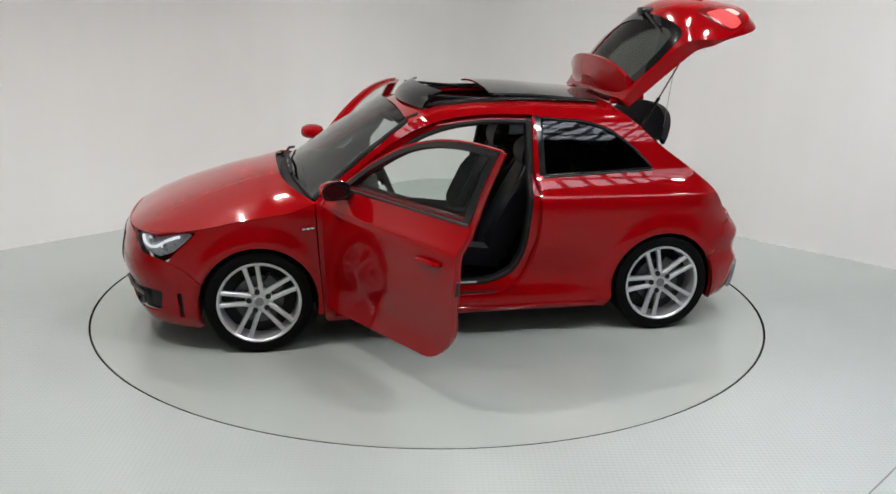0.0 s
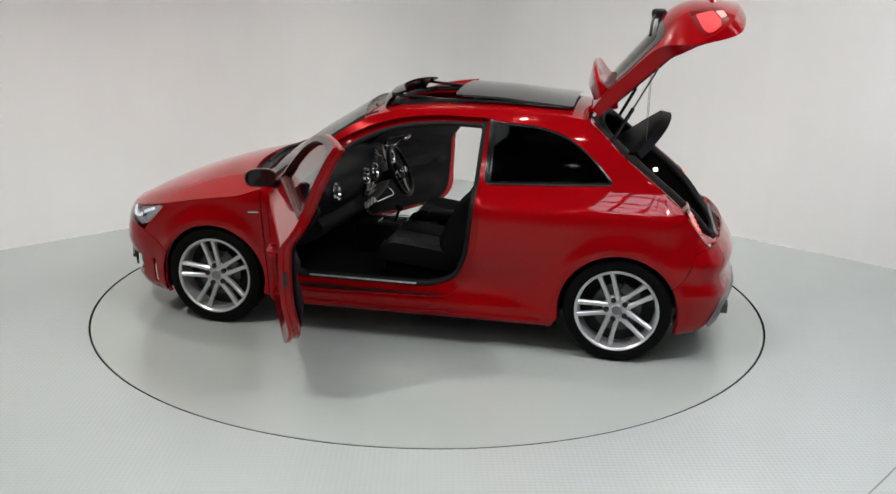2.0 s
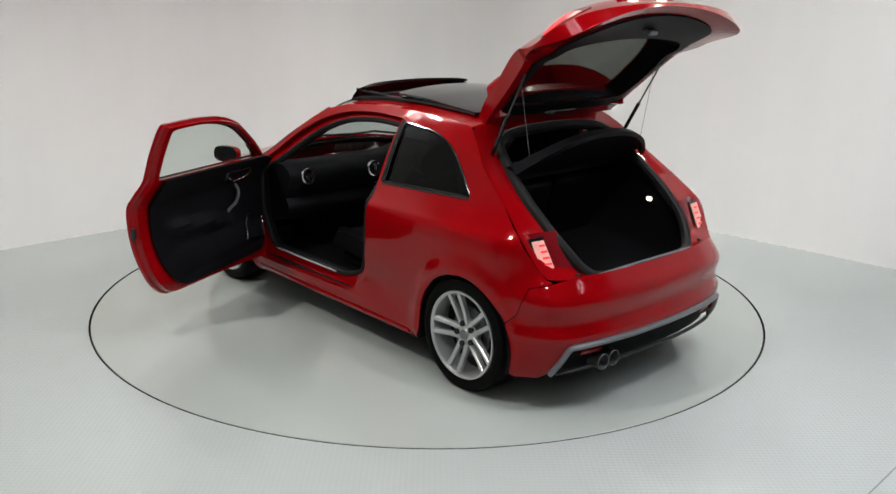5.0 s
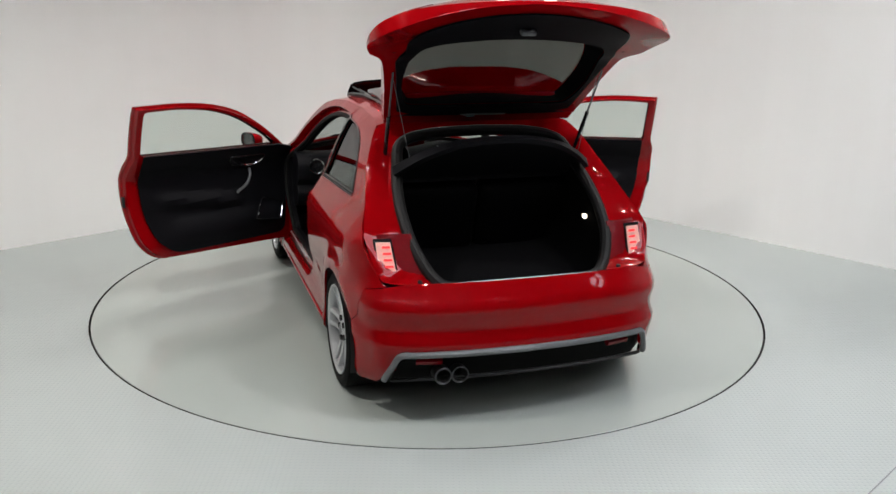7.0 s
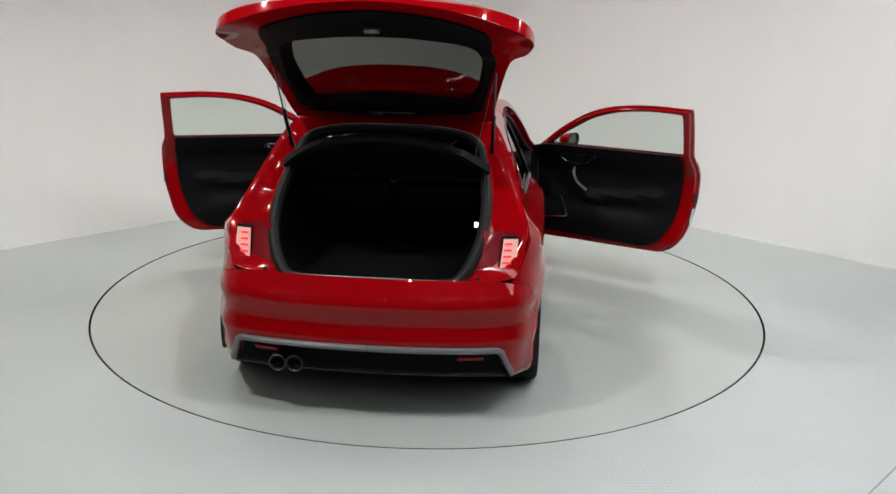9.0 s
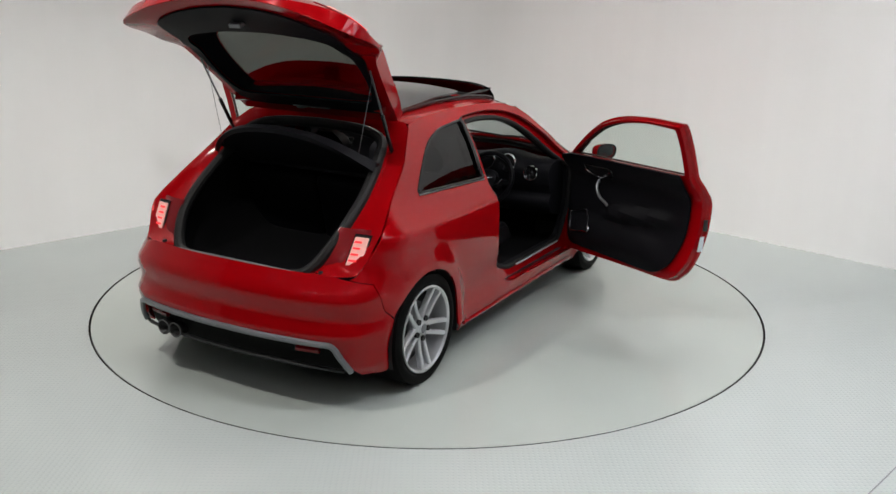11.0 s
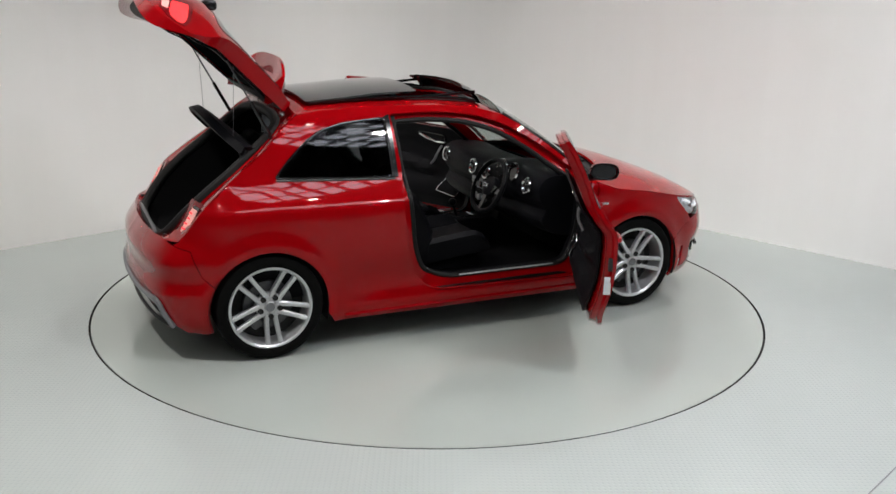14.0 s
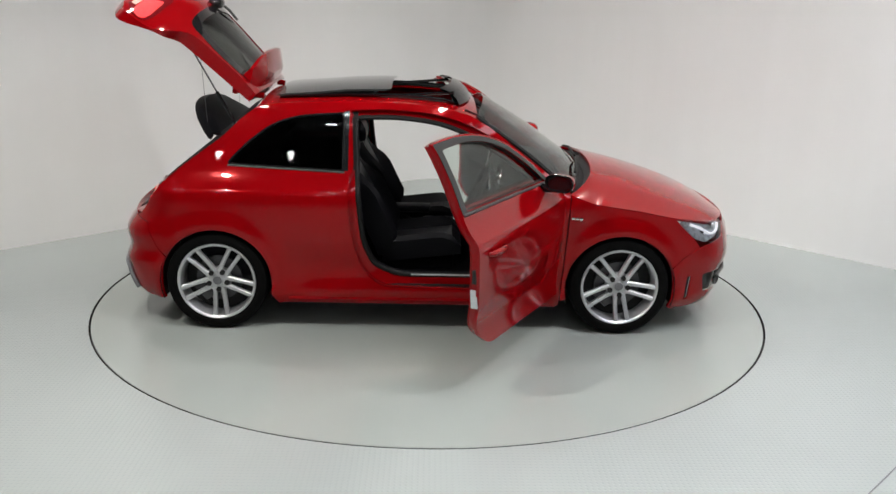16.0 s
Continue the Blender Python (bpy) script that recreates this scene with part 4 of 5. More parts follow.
GATE_HALF = [(0.0, 0.0), (0.005, 0.48), (0.03, 0.535), (0.25, 0.575), (0.46, 0.62), (0.54, 0.655), (0.60, 0.715), (0.69, 0.745), (0.79, 0.74), (0.87, 0.69), (0.93, 0.53), (0.965, 0.30), (0.98, 0.0)]
GATE_GLASS = [(0.11, 0.0), (0.112, 0.36), (0.15, 0.44), (0.30, 0.48), (0.44, 0.485), (0.525, 0.43), (0.555, 0.2), (0.56, 0.0)]


def both(half):
    pts = [tuple(p) for p in spline(half, 4)]
    return pts + [(u, -y) for u, y in reversed(pts) if y > 1e-6]


def build_tailgate():
    gate = empty("tailgate", car, "red tailgate swung fully open")
    edge, hole = both(GATE_HALF), both(GATE_GLASS)
    part("skin", panel(edge, gate_outer, 0.035, (hole,), 0.006), "red_paint", gate)
    lining = [(u + (0.48 - u) * (0.16 - 0.10 * smooth(0.05, 0.3, u) + 0.06 * smooth(0.5, 0.8, u)), y * (0.90 - 0.16 * smooth(0.48, 0.66, u))) for u, y in edge]
    mouth = [(0.33 + (u - 0.33) * (1.72 if u > 0.33 else 0.78), y * 1.04) for u, y in hole]
    part("inner_rim", panel(edge, gate_inner, 0.05, (lining,), 0.004), "red_paint", gate)
    part("inner_trim", panel(lining, lambda u, y: gate_inner(u, y) - GN * 0.006, 0.04, (mouth,), 0.01), "cabin_plastic", gate, "black moulded inner trim")
    bm = bmesh.new()
    loop_ring(bm, [[gate_outer(*p) for p in edge], [gate_inner(*p) for p in edge]])
    part("edge_flange", bm, "red_paint", gate)
    bm = bmesh.new()
    loop_ring(bm, [[gate_outer(*p) for p in hole], [gate_inner(*p) for p in mouth]])
    part("glass_surround", bm, "cabin_plastic", gate)
    part("rear_window", panel(hole, lambda u, y: gate_outer(u, y) - GN * 0.004, 0.05, (), 0.004), "rear_glass", gate, "tinted heated rear window")
    ring = both([(u, y) for u, y in GATE_GLASS])
    wide = [(0.33 + (u - 0.33) * 1.22, y * 1.16) for u, y in ring]
    part("glass_border", panel(wide, lambda u, y: gate_outer(u, y) + GN * 0.003, 0.04, (ring,), 0.003), "black_glass", gate)
    # spoiler
    bm = bmesh.new()
    rows = []
    for du, n0 in ((0.00, 0.085), (-0.045, 0.16), (-0.02, 0.235), (0.09, 0.315), (0.105, 0.305), (0.05, 0.215), (0.06, 0.13), (0.02, 0.075)):
        rows.append([gate_at(du + 0.06 + (0.035 if n0 < 0.3 else -0.03) * abs(t) ** 3, t * (0.50 if n0 > 0.2 else 0.52), n0 - 0.075 - (0.10 if n0 > 0.2 else 0.05) * abs(t) ** 3.0) for t in np.linspace(-1, 1, 30)])
    rows.append(rows[0])
    g = grid(bm, rows)
    for e in (0, -1):
        bm.faces.new([r[e] for r in g[:-1]])
    part("roof_spoiler", bm, "red_paint", gate, "red roof-edge spoiler of the tailgate")
    # tail lamps on the gate
    for sg in (1, -1):
        lamp = [(0.735, sg * 0.42), (0.715, sg * 0.66), (0.725, sg * 0.725), (0.77, sg * 0.735), (0.825, sg * 0.712), (0.875, sg * 0.64), (0.885, sg * 0.46)]
        t = part("tail_light", panel(rounded(lamp, 0.02), lambda u, y: gate_outer(u, y) + GN * 0.004, 0.03, (), 0.004), "dark_red_plastic", gate, "red tail light, lit")
        strip = rounded([(0.755, sg * 0.50), (0.735, sg * 0.67), (0.742, sg * 0.717), (0.77, sg * 0.727), (0.81, sg * 0.708), (0.83, sg * 0.65), (0.835, sg * 0.52)], 0.012)
        part("light_band", panel(strip, lambda u, y: gate_outer(u, y) + GN * 0.007, 0.03, (), 0.003), "tail_glow", t)
        white = rounded([(0.842, sg * 0.53), (0.838, sg * 0.64), (0.868, sg * 0.625), (0.874, sg * 0.54)], 0.008)
        part("reversing_lens", panel(white, lambda u, y: gate_outer(u, y) + GN * 0.007, 0.03, (), 0.003), "tail_glow_white", t, "pale clear reversing lamp lens")
        # gas strut
        a = Vector((-1.13, sg * 0.545, 1.215))
        b = gate_at(0.43, sg * 0.565, -0.02)
        bm = bmesh.new()
        m = a.lerp(b, 0.48)
        tube(bm, [a, m], 0.011, 8)
        strut = part("gas_strut", bm, "gloss_black", gate)
        bm = bmesh.new()
        tube(bm, [m, b], 0.005, 8)
        part("piston_rod", bm, "dark_metal", strut)
        bm = bmesh.new()
        tube(bm, [gate_at(0.38, sg * 0.555, -0.02), Vector((-1.33, sg * 0.46, 1.19))], 0.0015, 5)
        part("shelf_cord", bm, "grey_trim", gate)
        bm = bmesh.new()
        tube(bm, [gate_at(-0.03, sg * 0.40, 0.05), gate_at(0.03, sg * 0.40, 0.0)], 0.018, 8)
        part("gate_hinge", bm, "red_paint", gate)
        bm = bmesh.new()
        lathe(bm, [(0.0001, 0.012), (0.010, 0.012), (0.014, 0.0)], 10, Matrix.Translation(gate_inner(0.60, sg * 0.60)))
        part("gate_buffer", bm, "rubber", gate)
    # latch, grab handle, high lamp, wiper
    bm = bmesh.new()
    p = gate_inner(0.80, 0)
    tilt = Matrix.Translation(p) @ Matrix.Rotation(radians(-25), 4, "Y") @ Matrix.Translation(-p)
    for y0, y1, x0, x1 in ((-0.036, -0.016, -0.05, 0.05), (0.016, 0.036, -0.05, 0.05), (-0.036, 0.036, -0.05, -0.025)):
        box(bm, (p.x + x0, y0, p.z - 0.018), (p.x + x1, y1, p.z + 0.004), 0.003, tilt)
    part("latch", bm, "grey_trim", gate)
    bm = bmesh.new()
    q = gate_inner(0.075, 0)
    box(bm, (q.x - 0.02, -0.13, q.z - 0.012), (q.x + 0.02, 0.13, q.z + 0.01), 0.006)
    box(bm, (q.x - 0.022, 0.05, q.z - 0.02), (q.x + 0.015, 0.10, q.z), 0.006)
    part("high_lamp_cover", bm, "grey_trim", gate)
    bm = bmesh.new()
    a = gate_outer(0.61, 0.0) + GN * 0.02
    box(bm, (a.x - 0.045, -0.05, a.z - 0.03), (a.x + 0.045, 0.05, a.z + 0.03), 0.02)
    tube(bm, [a + GN * 0.02, gate_outer(0.55, 0.2) + GN * 0.03, gate_outer(0.50, 0.38) + GN * 0.02], 0.009, 6)
    part("rear_wiper", bm, "gloss_black", gate)
    # number plate lamps recess and handle on the outside
    bm = bmesh.new()
    tube(bm, [gate_outer(0.88, y) + GN * 0.008 for y in np.linspace(-0.22, 0.22, 12)], 0.014, 8)
    part("plate_light_bar", bm, "red_paint", gate)
    for y in (-0.12, 0.12):
        bm = bmesh.new()
        p = gate_outer(0.90, y) + GN * 0.02
        box(bm, (p.x - 0.012, y - 0.03, p.z - 0.006), (p.x + 0.012, y + 0.03, p.z + 0.006), 0.003)
        part("plate_lamp", bm, "boot_glow", gate)


build_tailgate()

# ---- boot ----
BOOT = [(-1.79, 0.0, 0.665), (-1.765, 0.34, 0.668), (-1.72, 0.445, 0.70), (-1.62, 0.515, 0.82), (-1.50, 0.538, 0.93), (-1.36, 0.535, 1.04), (-1.20, 0.50, 1.17), (-1.09, 0.45, 1.265), (-1.05, 0.28, 1.305), (-1.04, 0.0, 1.315)]


def hatch_loop():
    """The body's edge round the tailgate opening, left half from the bottom up."""
    pts = [body(S_TAIL + (0.0 - S_TAIL - 1.80) * t, 0.70) for t in np.linspace(0, 0.92, 10)]
    pts += [body(s_at_x(x), z, -0.004) for x, z in HATCH]
    pts += [body(-0.99, 1.348, -0.004)]
    pts += [roof_point(-0.985, t) for t in np.linspace(0.94, 0.0, 8)]
    return [tuple(p) for p in pts]


def build_boot():
    a = resample(hatch_loop(), 48, False)
    c = resample(spline(BOOT, 6), 48, False)
    w = np.linspace(0, 1, 48)
    b = a * 0.80 + c * 0.20
    b[:, 0] -= 0.004
    b2 = a * 0.25 + c * 0.75
    b2[:, 0] += 0.03 * np.sin(w * math.pi)

    def loop(h):
        return [tuple(p) for p in h] + [(x, -y, z) for x, y, z in h[::-1][1:-1]]
    bm = bmesh.new()
    loop_ring(bm, [loop(a), loop(b), loop(b2), loop(c)])
    part("hatch_jamb", thicken(bm, 0.004), "red_paint", car)
    bm = bmesh.new()
    tube(bm, loop(c), 0.030, 10, True)
    part("hatch_seal", bm, "rubber", car)
    inner = c.copy()
    inner[:, 1] *= 0.99
    bm = bmesh.new()
    deep = np.array([(-0.95, p[1] * 0.97, max(0.46, p[2])) for p in inner])
    first = np.array([(p[0] + 0.08, p[1] * 0.97, max(0.50, p[2] - 0.10)) if p[2] < 0.9 else (p[0] + 0.05, p[1] * 0.98, p[2] - 0.015) for p in inner])
    loop_ring(bm, [loop(inner), loop(first), loop(deep)])
    part("boot_lining", thicken(bm, 0.004), "carpet", car)
    bm = bmesh.new()
    box(bm, (-1.70, -0.50, 0.47), (-0.92, 0.50, 0.50), 0.01)
    part("boot_floor", bm, "carpet", car)
    # lower lip of the boot; light along the dark seal is put into its grey
    bm = bmesh.new()
    tube(bm, [(-1.775, y, 0.688) for y in np.linspace(-0.40, 0.40, 10)], 0.012, 6)
    part("lit_loading_lip", bm, "grey_trim", car)
    bm = bmesh.new()
    box(bm, (-1.43, -0.500, 0.880), (-1.40, -0.480, 0.904), 0.006)
    part("boot_lamp", bm, "boot_glow", car, "small lit boot lamp")
    # rear lamps on the body, uncovered by the open tailgate
    for sg in (1, -1):
        quad = [(-1.612, 0.618, 0.710), (-1.597, 0.698, 0.710), (-1.532, 0.700, 0.838), (-1.542, 0.630, 0.838)]
        # red lens of the lamp unit, from the lit square in to the seal
        c00, c01, c10, c11 = (Vector((x, sg * y, z)) for x, y, z in ((-1.690, 0.500, 0.728), (-1.585, 0.532, 0.905), (-1.640, 0.700, 0.728), (-1.552, 0.700, 0.905)))
        bm = bmesh.new()
        grid(bm, [[(c00.lerp(c01, v / 6)).lerp(c10.lerp(c11, v / 6), u / 6) + Vector((-0.008 * math.sin(math.pi * u / 6), 0, 0)) for u in range(7)] for v in range(7)])
        part("lamp_housing", thicken(bm, 0.02), "dark_red_plastic", car, "dark red lens of the rear lamp unit")
        n = Vector((-0.85, sg * 0.15, 0.50)).normalized()
        for nm, k, mat, parent_n in (("rear_fog_lamp", 1.25, "gloss_black", 0.066), ("lit", 1.0, "tail_glow_white", 0.074)):
            mid = sum((Vector(q) for q in quad), Vector()) / 4
            bm = bmesh.new()
            f = bm.faces.new([bm.verts.new(Vector(((mid + (Vector(q) - mid) * k).x, sg * (mid + (Vector(q) - mid) * k).y, (mid + (Vector(q) - mid) * k).z)) + n * parent_n) for q in quad])
            r = bmesh.ops.extrude_face_region(bm, geom=[f])
            bmesh.ops.translate(bm, vec=-n * 0.05, verts=[v for v in r["geom"] if isinstance(v, bmesh.types.BMVert)])
            if nm == "rear_fog_lamp":
                lamp = part(nm, bm, mat, car, "small lit lamp in the tailgate jamb")
            else:
                part("lens", bm, mat, lamp)
                for k in range(4):
                    a, b = (0.12 + 0.22 * k), (0.19 + 0.22 * k)
                    bm = bmesh.new()
                    lo0, lo1 = Vector(quad[0]).lerp(Vector(quad[3]), a), Vector(quad[1]).lerp(Vector(quad[2]), a)
                    hi0, hi1 = Vector(quad[0]).lerp(Vector(quad[3]), b), Vector(quad[1]).lerp(Vector(quad[2]), b)
                    pts = [lo0.lerp(lo1, 0.1), lo0.lerp(lo1, 0.62), hi0.lerp(hi1, 0.62), hi0.lerp(hi1, 0.1)]
                    bm.faces.new([bm.verts.new(Vector((q.x, sg * q.y, q.z)) + n * 0.077) for q in pts])
                    part("led_bar", thicken(bm, 0.003), "tail_glow", lamp)
        bm = bmesh.new()
        lathe(bm, [(0.0001, 0.014), (0.010, 0.014), (0.014, 0.0)], 10, Matrix.Translation((-1.745, sg * 0.53, 0.700)))
        part("jamb_buffer", bm, "rubber", car)
    # parcel shelf, lifted by its cords
    bm = bmesh.new()
    rows = []
    for k in range(9):
        f = k / 8
        row = []
        for t in np.linspace(-1, 1, 25):
            length = 0.40 * (1 - 0.50 * abs(t) ** 3)
            bend = -0.05 * smooth(0.85, 1.0, f)
            row.append((-1.13 - length * f * 0.84, t * 0.53, 1.07 + length * f * 0.55 + bend + 0.07 * (1 - t * t) * f))
        rows.append(row)
    grid(bm, rows)
    grid(bm, [[(x, y, 1.06) for y in np.linspace(-0.56, 0.56, 9)] for x in (-0.93, -1.03, -1.14)])
    part("parcel_shelf", thicken(bm, 0.025), "cabin_plastic", car, "black parcel shelf tilted up")


build_boot()

# ---- cabin ----


def build_cabin():
    bm = bmesh.new()
    box(bm, (-0.95, -0.74, 0.26), (0.95, 0.74, 0.315), 0.01)
    part("cabin_floor", bm, "carpet", car)
    bm = bmesh.new()
    grid(bm, [[(0.93, y, z) for y in (-0.76, 0, 0.76)] for z in (0.3, 0.6, 0.88)])
    part("bulkhead", thicken(bm, 0.02), "carpet", car)
    for sg in (1, -1):
        bm = bmesh.new()
        grid(bm, [[off(sg, -0.085)(x, z) for x in np.linspace(-0.40, -1.35, 16)] for z in (0.32, 0.5, 0.7, 0.85, 0.975)])
        part("side_trim", thicken(bm, 0.01), "cabin_plastic", car)
        bm = bmesh.new()
        grid(bm, [[off(sg, -0.07)(x, z) for x in np.linspace(0.78, 0.93, 4)] for z in (0.32, 0.5, 0.7, 0.86)])
        part("kick_panel", thicken(bm, 0.01), "cabin_plastic", car)
        # belt at the pillar
        bm = bmesh.new()
        grid(bm, [[off(sg, -0.10)(x, z) for x in (-0.45, -0.41)] for z in np.linspace(0.45, 1.22, 10)])
        part("seat_belt", thicken(bm, 0.003), "rubber", car)
    bm = bmesh.new()
    grid(bm, [[roof_point(x, t) - Vector((0, 0, 0.045)) for t in np.linspace(-0.93, 0.93, 12)] for x in np.linspace(-0.97, -0.33, 6)])
    part("headlining", thicken(bm, 0.01), "cabin_plastic", car)
    # dashboard
    bm = bmesh.new()
    prof = [(0.92, 0.86), (0.80, 0.905), (0.62, 0.925), (0.52, 0.905), (0.475, 0.85), (0.49, 0.76), (0.53, 0.70), (0.50, 0.63), (0.60, 0.54), (0.92, 0.50)]
    sp = spline(prof, 4)
    rows = []
    for y in np.linspace(-0.745, 0.745, 25):
        hump = 0.045 * math.exp(-((y + 0.36) / 0.16) ** 2)
        rows.append([(x + 0.05 * (abs(y) / 0.745) ** 3, y, z + hump * smooth(0.85, 0.92, z) * (1 - smooth(0.75, 0.9, x))) for x, z in sp])
    g = grid(bm, rows)
    for e in (0, -1):
        bm.faces.new(g[e])
    dash = part("dashboard", bm, "cabin_plastic", car, "black soft-touch dashboard")
    for y in (-0.62, -0.10, 0.10, 0.62):
        x = 0.475 + 0.05 * (abs(y) / 0.745) ** 3
        m = pose(x - 0.002, y, 0.845, 0, -82, 0)
        bm = bmesh.new()
        lathe(bm, [(0.040, 0.0), (0.046, 0.012), (0.052, 0.014), (0.055, 0.0)], 28, m)
        vent = part("air_vent", bm, "chrome", dash, "round air vent with a bright ring")
        bm = bmesh.new()
        lathe(bm, [(0.0001, 0.012), (0.014, 0.010), (0.022, 0.002), (0.041, 0.0)], 24, m)
        part("vent_core", bm, "gloss_black", vent)
    bm = bmesh.new()
    box(bm, (0.465, -0.11, 0.70), (0.50, 0.11, 0.785), 0.008)
    radio = part("radio", bm, "gloss_black", dash)
    for k in range(3):
        bm = bmesh.new()
        lathe(bm, [(0.0001, 0.022), (0.020, 0.022), (0.024, 0.0)], 18, pose(0.485, -0.075 + 0.075 * k, 0.64, 0, -85, 0))
        part("knob", bm, "alloy", dash)
    bm = bmesh.new()
    box(bm, (0.458, -0.095, 0.745), (0.464, 0.095, 0.748))
    box(bm, (0.458, -0.095, 0.712), (0.464, 0.095, 0.716))
    part("radio_keys", bm, "grey_trim", radio)
    # instrument dials
    for y in (-0.44, -0.28):
        bm = bmesh.new()
        lathe(bm, [(0.055, 0.0), (0.058, 0.012), (0.064, 0.0)], 24, pose(0.50, y, 0.90, 0, -75, 0))
        dial = part("dial", bm, "chrome", dash, "round instrument with a bright ring")
        bm = bmesh.new()
        lathe(bm, [(0.0001, 0.003), (0.055, 0.003)], 24, pose(0.50, y, 0.90, 0, -75, 0))
        part("dial_face", bm, "gloss_black", dial)
    # inner mirror and sun visors
    bm = bmesh.new()
    box(bm, (-0.012, -0.115, -0.032), (0.012, 0.115, 0.032), 0.012, pose(0.385, 0, 1.262, 0, 12, 8), 3)
    tube(bm, [(0.39, 0, 1.27), (0.43, 0, 1.315)], 0.008, 8)
    part("inner_mirror", bm, "gloss_black", car)
    for y in (-0.33, 0.33):
        bm = bmesh.new()
        box(bm, (-0.07, y - 0.19, -0.008), (0.07, y + 0.19, 0.008), 0.006, pose(0.33, 0, 1.308, 0, 22, 0))
        part("sun_visor", bm, "cabin_plastic", car)
    # steering wheel, right-hand drive
    m = pose(0.36, -0.36, 0.80, 0, -66, 0)
    sw = empty("steering_wheel", car, "black leather three-spoke steering wheel")
    bm = bmesh.new()
    tube(bm, [m @ Vector((0.182 * math.cos(a) * (1.0 if math.cos(a) > -0.85 else 0.96), 0.182 * math.sin(a), 0)) for a in np.linspace(0, 2 * math.pi, 40, endpoint=False)], 0.017, 10, True)
    part("rim", bm, "leather", sw)
    bm = bmesh.new()
    lathe(bm, [(0.0001, 0.018), (0.05, 0.014), (0.070, 0.0), (0.072, -0.04)], 24, m)
    boss = part("airbag_boss", bm, "cabin_plastic", sw)
    bm = bmesh.new()
    for k in range(4):
        tube(bm, [m @ Vector((0.012 * math.cos(a), -0.024 + 0.016 * k + 0.012 * math.sin(a), 0.020)) for a in np.linspace(0, 2 * math.pi, 14, endpoint=False)], 0.0016, 5, True)
    part("emblem", bm, "chrome", boss)
    for sy in (-1, 1):
        bm = bmesh.new()
        tube(bm, [m @ Vector((-0.030 + 0.012 * k, sy * (0.085 + 0.010 * k), 0.006)) for k in range(4)], 0.005, 6)
        part("switch_trim", bm, "chrome", sw)
    for a in (95, 180, 265):
        bm = bmesh.new()
        d = Vector((math.cos(radians(a)), math.sin(radians(a)), 0))
        e = Vector((-d.y, d.x, 0))
        for k, w in ((0, 0.02),):
            rows = [[m @ (d * r + e * q * ww + Vector((0, 0, h))) for q in (-1, 1)] for r, ww, h in ((0.05, 0.028, -0.006), (0.11, 0.020, -0.012), (0.175, 0.016, -0.004))]
            grid(bm, rows)
        part("spoke", thicken(bm, 0.012), "gloss_black", sw)
    bm = bmesh.new()
    tube(bm, [m @ Vector((0, 0, -0.03)), m @ Vector((0.01, 0, -0.20))], 0.035, 12)
    part("column", bm, "cabin_plastic", sw)
    # centre console
    bm = bmesh.new()
    box(bm, (0.0, -0.10, 0.30), (0.56, 0.10, 0.52), 0.03)
    box(bm, (-0.32, -0.08, 0.30), (0.05, 0.08, 0.44), 0.02)
    box(bm, (-0.24, -0.06, 0.57), (0.06, 0.06, 0.62), 0.02)
    console = part("centre_console", bm, "cabin_plastic", car)
    bm = bmesh.new()
    tube(bm, [(0.30, 0, 0.52), (0.27, 0, 0.60)], 0.010, 8)
    bmesh.ops.create_uvsphere(bm, u_segments=14, v_segments=10, radius=0.027, matrix=Matrix.Translation((0.265, 0, 0.62)))
    part("gear_lever", bm, "leather", console)
    bm = bmesh.new()
    tube(bm, [(0.22, -0.06, 0.524), (0.40, -0.06, 0.524), (0.40, 0.06, 0.524), (0.22, 0.06, 0.524)], 0.005, 6, True)
    part("console_trim", bm, "chrome", console)
    bm = bmesh.new()
    tube(bm, [(0.03, 0.05, 0.46), (-0.14, 0.05, 0.52)], 0.014, 8)
    part("handbrake", bm, "leather", console)


def cushion(bm, sections, across):
    """A padded form: sections of (x, z, half width, thickness, bolster) with raised side bolsters."""
    rows = []
    for x, z, w, th, bo, nx, nz in sections:
        row = []
        ts = np.linspace(-1, 1, across)
        for t in ts:
            h = th + bo * smooth(0.62, 0.92, abs(t)) - (0.03 if abs(t) > 0.96 else 0) - 0.008 * math.exp(-((abs(t) - 0.6) / 0.05) ** 2)
            row.append((x + nx * h, t * w, z + nz * h))
        for t in ts[::-1]:
            row.append((x, t * w * 0.98, z))
        rows.append(row)
    g = grid(bm, rows, True)
    bm.faces.new(g[0])
    bm.faces.new(g[-1])
    return bm


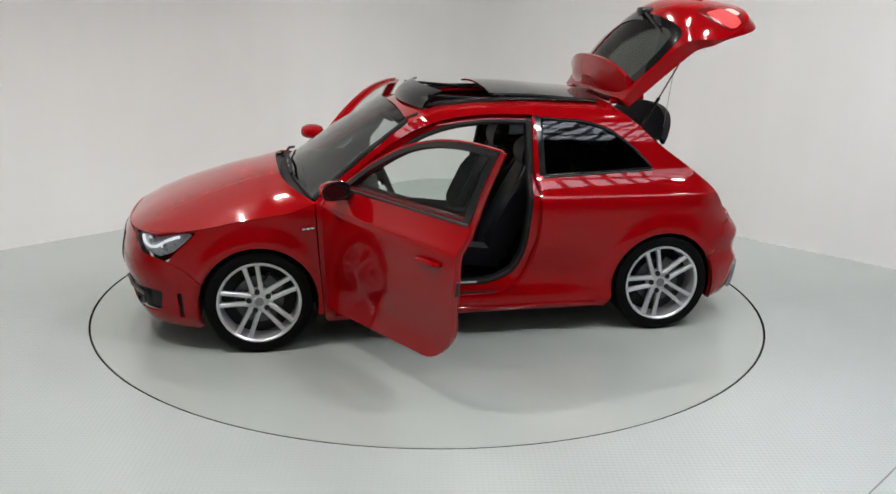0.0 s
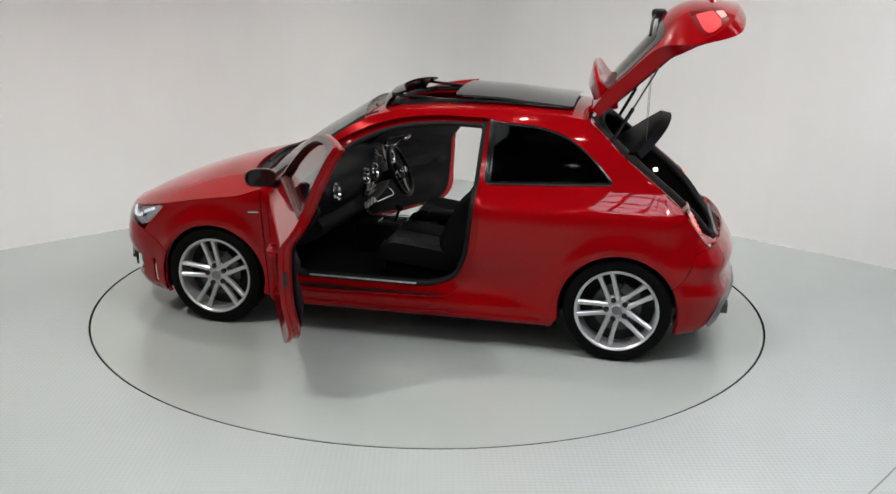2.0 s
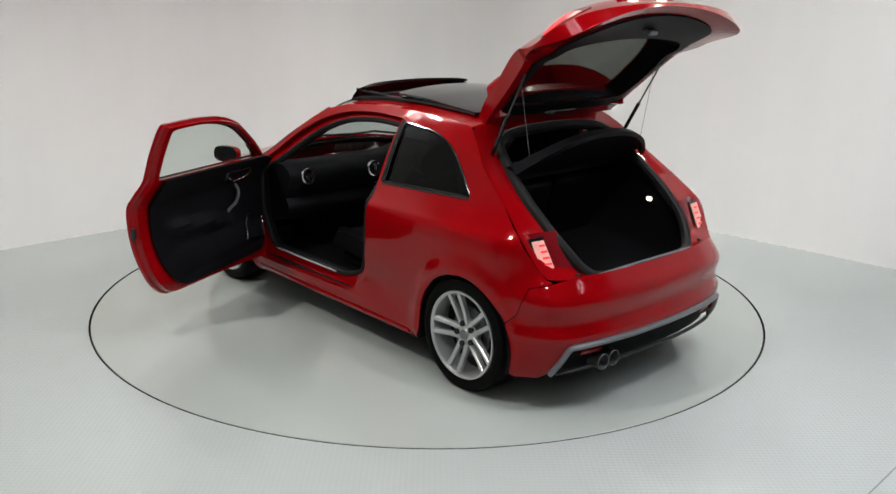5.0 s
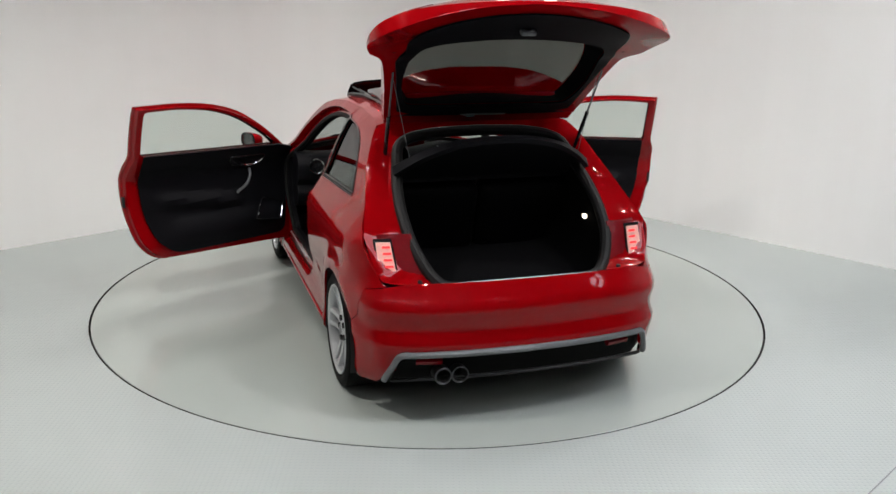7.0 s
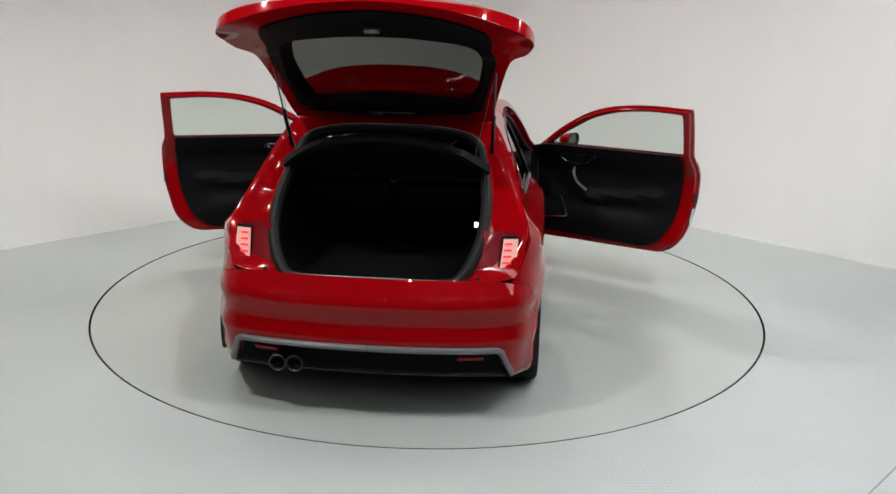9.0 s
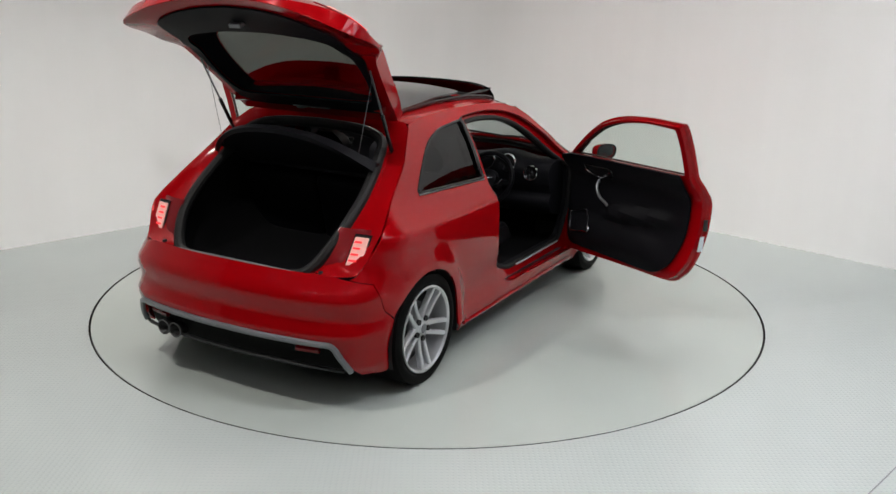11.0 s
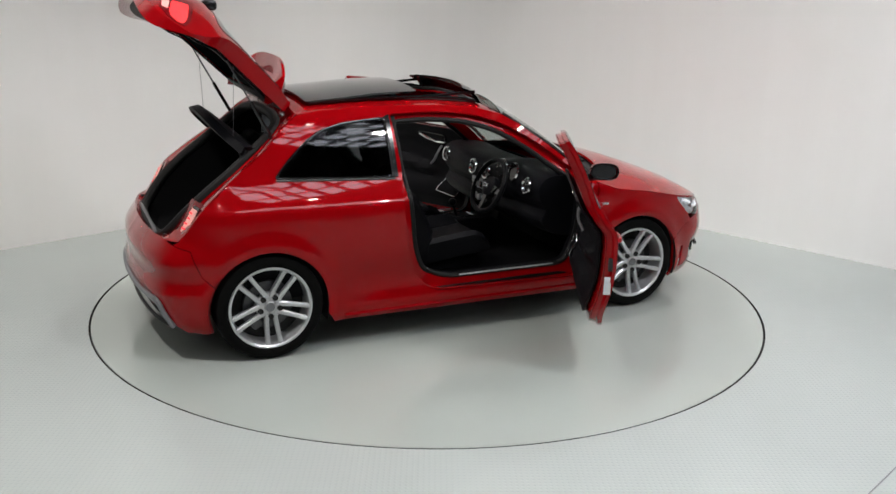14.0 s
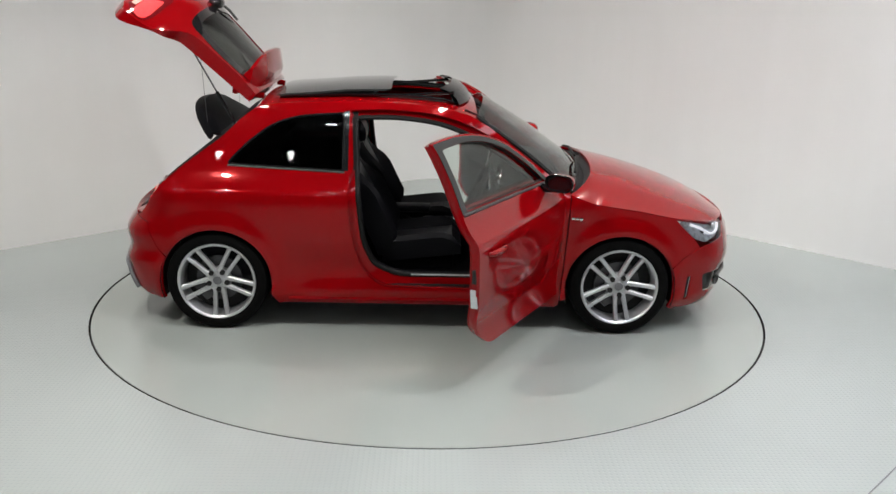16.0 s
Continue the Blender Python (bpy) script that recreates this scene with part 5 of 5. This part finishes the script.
def seat():
    s = empty("front_seat", car, "black leather sports seat with high side bolsters")
    bm = bmesh.new()
    secs = []
    for k in range(9):
        f = k / 8
        x = 0.26 - 0.50 * f
        secs.append((x, 0.44 - 0.06 * f, 0.245, 0.10 - 0.06 * (1 - smooth(0, 0.12, f)), 0.055 * smooth(0.0, 0.3, f), 0.08, 1.0))
    cushion(bm, secs, 21)
    part("seat_cushion", bm, "leather", s)
    bm = bmesh.new()
    secs = []
    for k in range(11):
        f = k / 10
        x = -0.20 - 0.24 * f
        z = 0.42 + 0.56 * f
        w = 0.245 + 0.015 * math.sin(f * math.pi) - 0.085 * smooth(0.62, 1.0, f)
        secs.append((x - 0.06, z, w, 0.115 - 0.03 * f, 0.07 * (1 - smooth(0.6, 0.95, f)) * smooth(0, 0.2, f), 0.93, 0.35))
    cushion(bm, secs, 21)
    part("backrest", bm, "leather", s)
    bm = bmesh.new()
    secs = []
    for k in range(7):
        f = k / 6
        e = math.sin(math.pi * (0.12 + 0.80 * f)) ** 0.6
        secs.append((-0.475 - 0.05 * f, 0.97 + 0.20 * f, 0.135 * e, 0.10 * e, 0.0, 0.95, 0.25))
    cushion(bm, secs, 13)
    part("headrest", bm, "leather", s)
    bm = bmesh.new()
    box(bm, (-0.26, -0.20, 0.315), (0.22, 0.20, 0.40), 0.03)
    part("seat_base", bm, "cabin_plastic", s)
    return s


def rear_bench():
    b = empty("rear_seat", car, "black leather rear bench with folding backrest")
    bm = bmesh.new()
    box(bm, (-0.90, -0.60, 0.34), (-0.46, 0.60, 0.52), 0.05, None, 3)
    part("bench_cushion", bm, "leather", b)
    for y in (-0.30, 0.30):
        bm = bmesh.new()
        box(bm, (-0.09, y - 0.297, 0.0), (0.05, y + 0.297, 0.60), 0.045, pose(-0.89, 0, 0.46, 0, -14, 0), 3)
        part("bench_backrest", bm, "leather", b)
        bm = bmesh.new()
        box(bm, (-0.05, y - 0.12, 0.61), (0.03, y + 0.12, 0.70), 0.03, pose(-0.89, 0, 0.46, 0, -14, 0), 3)
        part("bench_headrest", bm, "leather", b)


build_cabin()
first_seat = seat()
first_seat.matrix_basis = pose(0.0, 0.36, 0.0)
copy_thing(first_seat, pose(0.0, -0.36, 0.0))
rear_bench()


# ---- the turn ----
START, RATE = 190.93, 11.95
OFFSET = pose(-0.066, 0.0837, 0.0)


def motions():
    times = [0.5 * i for i in range(33)]
    walk(car, [(t, pose(0, 0, 0, 0, 0, START - RATE * t) @ OFFSET) for t in times])
    walk(turntable, [(t, pose(0, 0, 0, 0, 0, START - RATE * t)) for t in times])


motions()
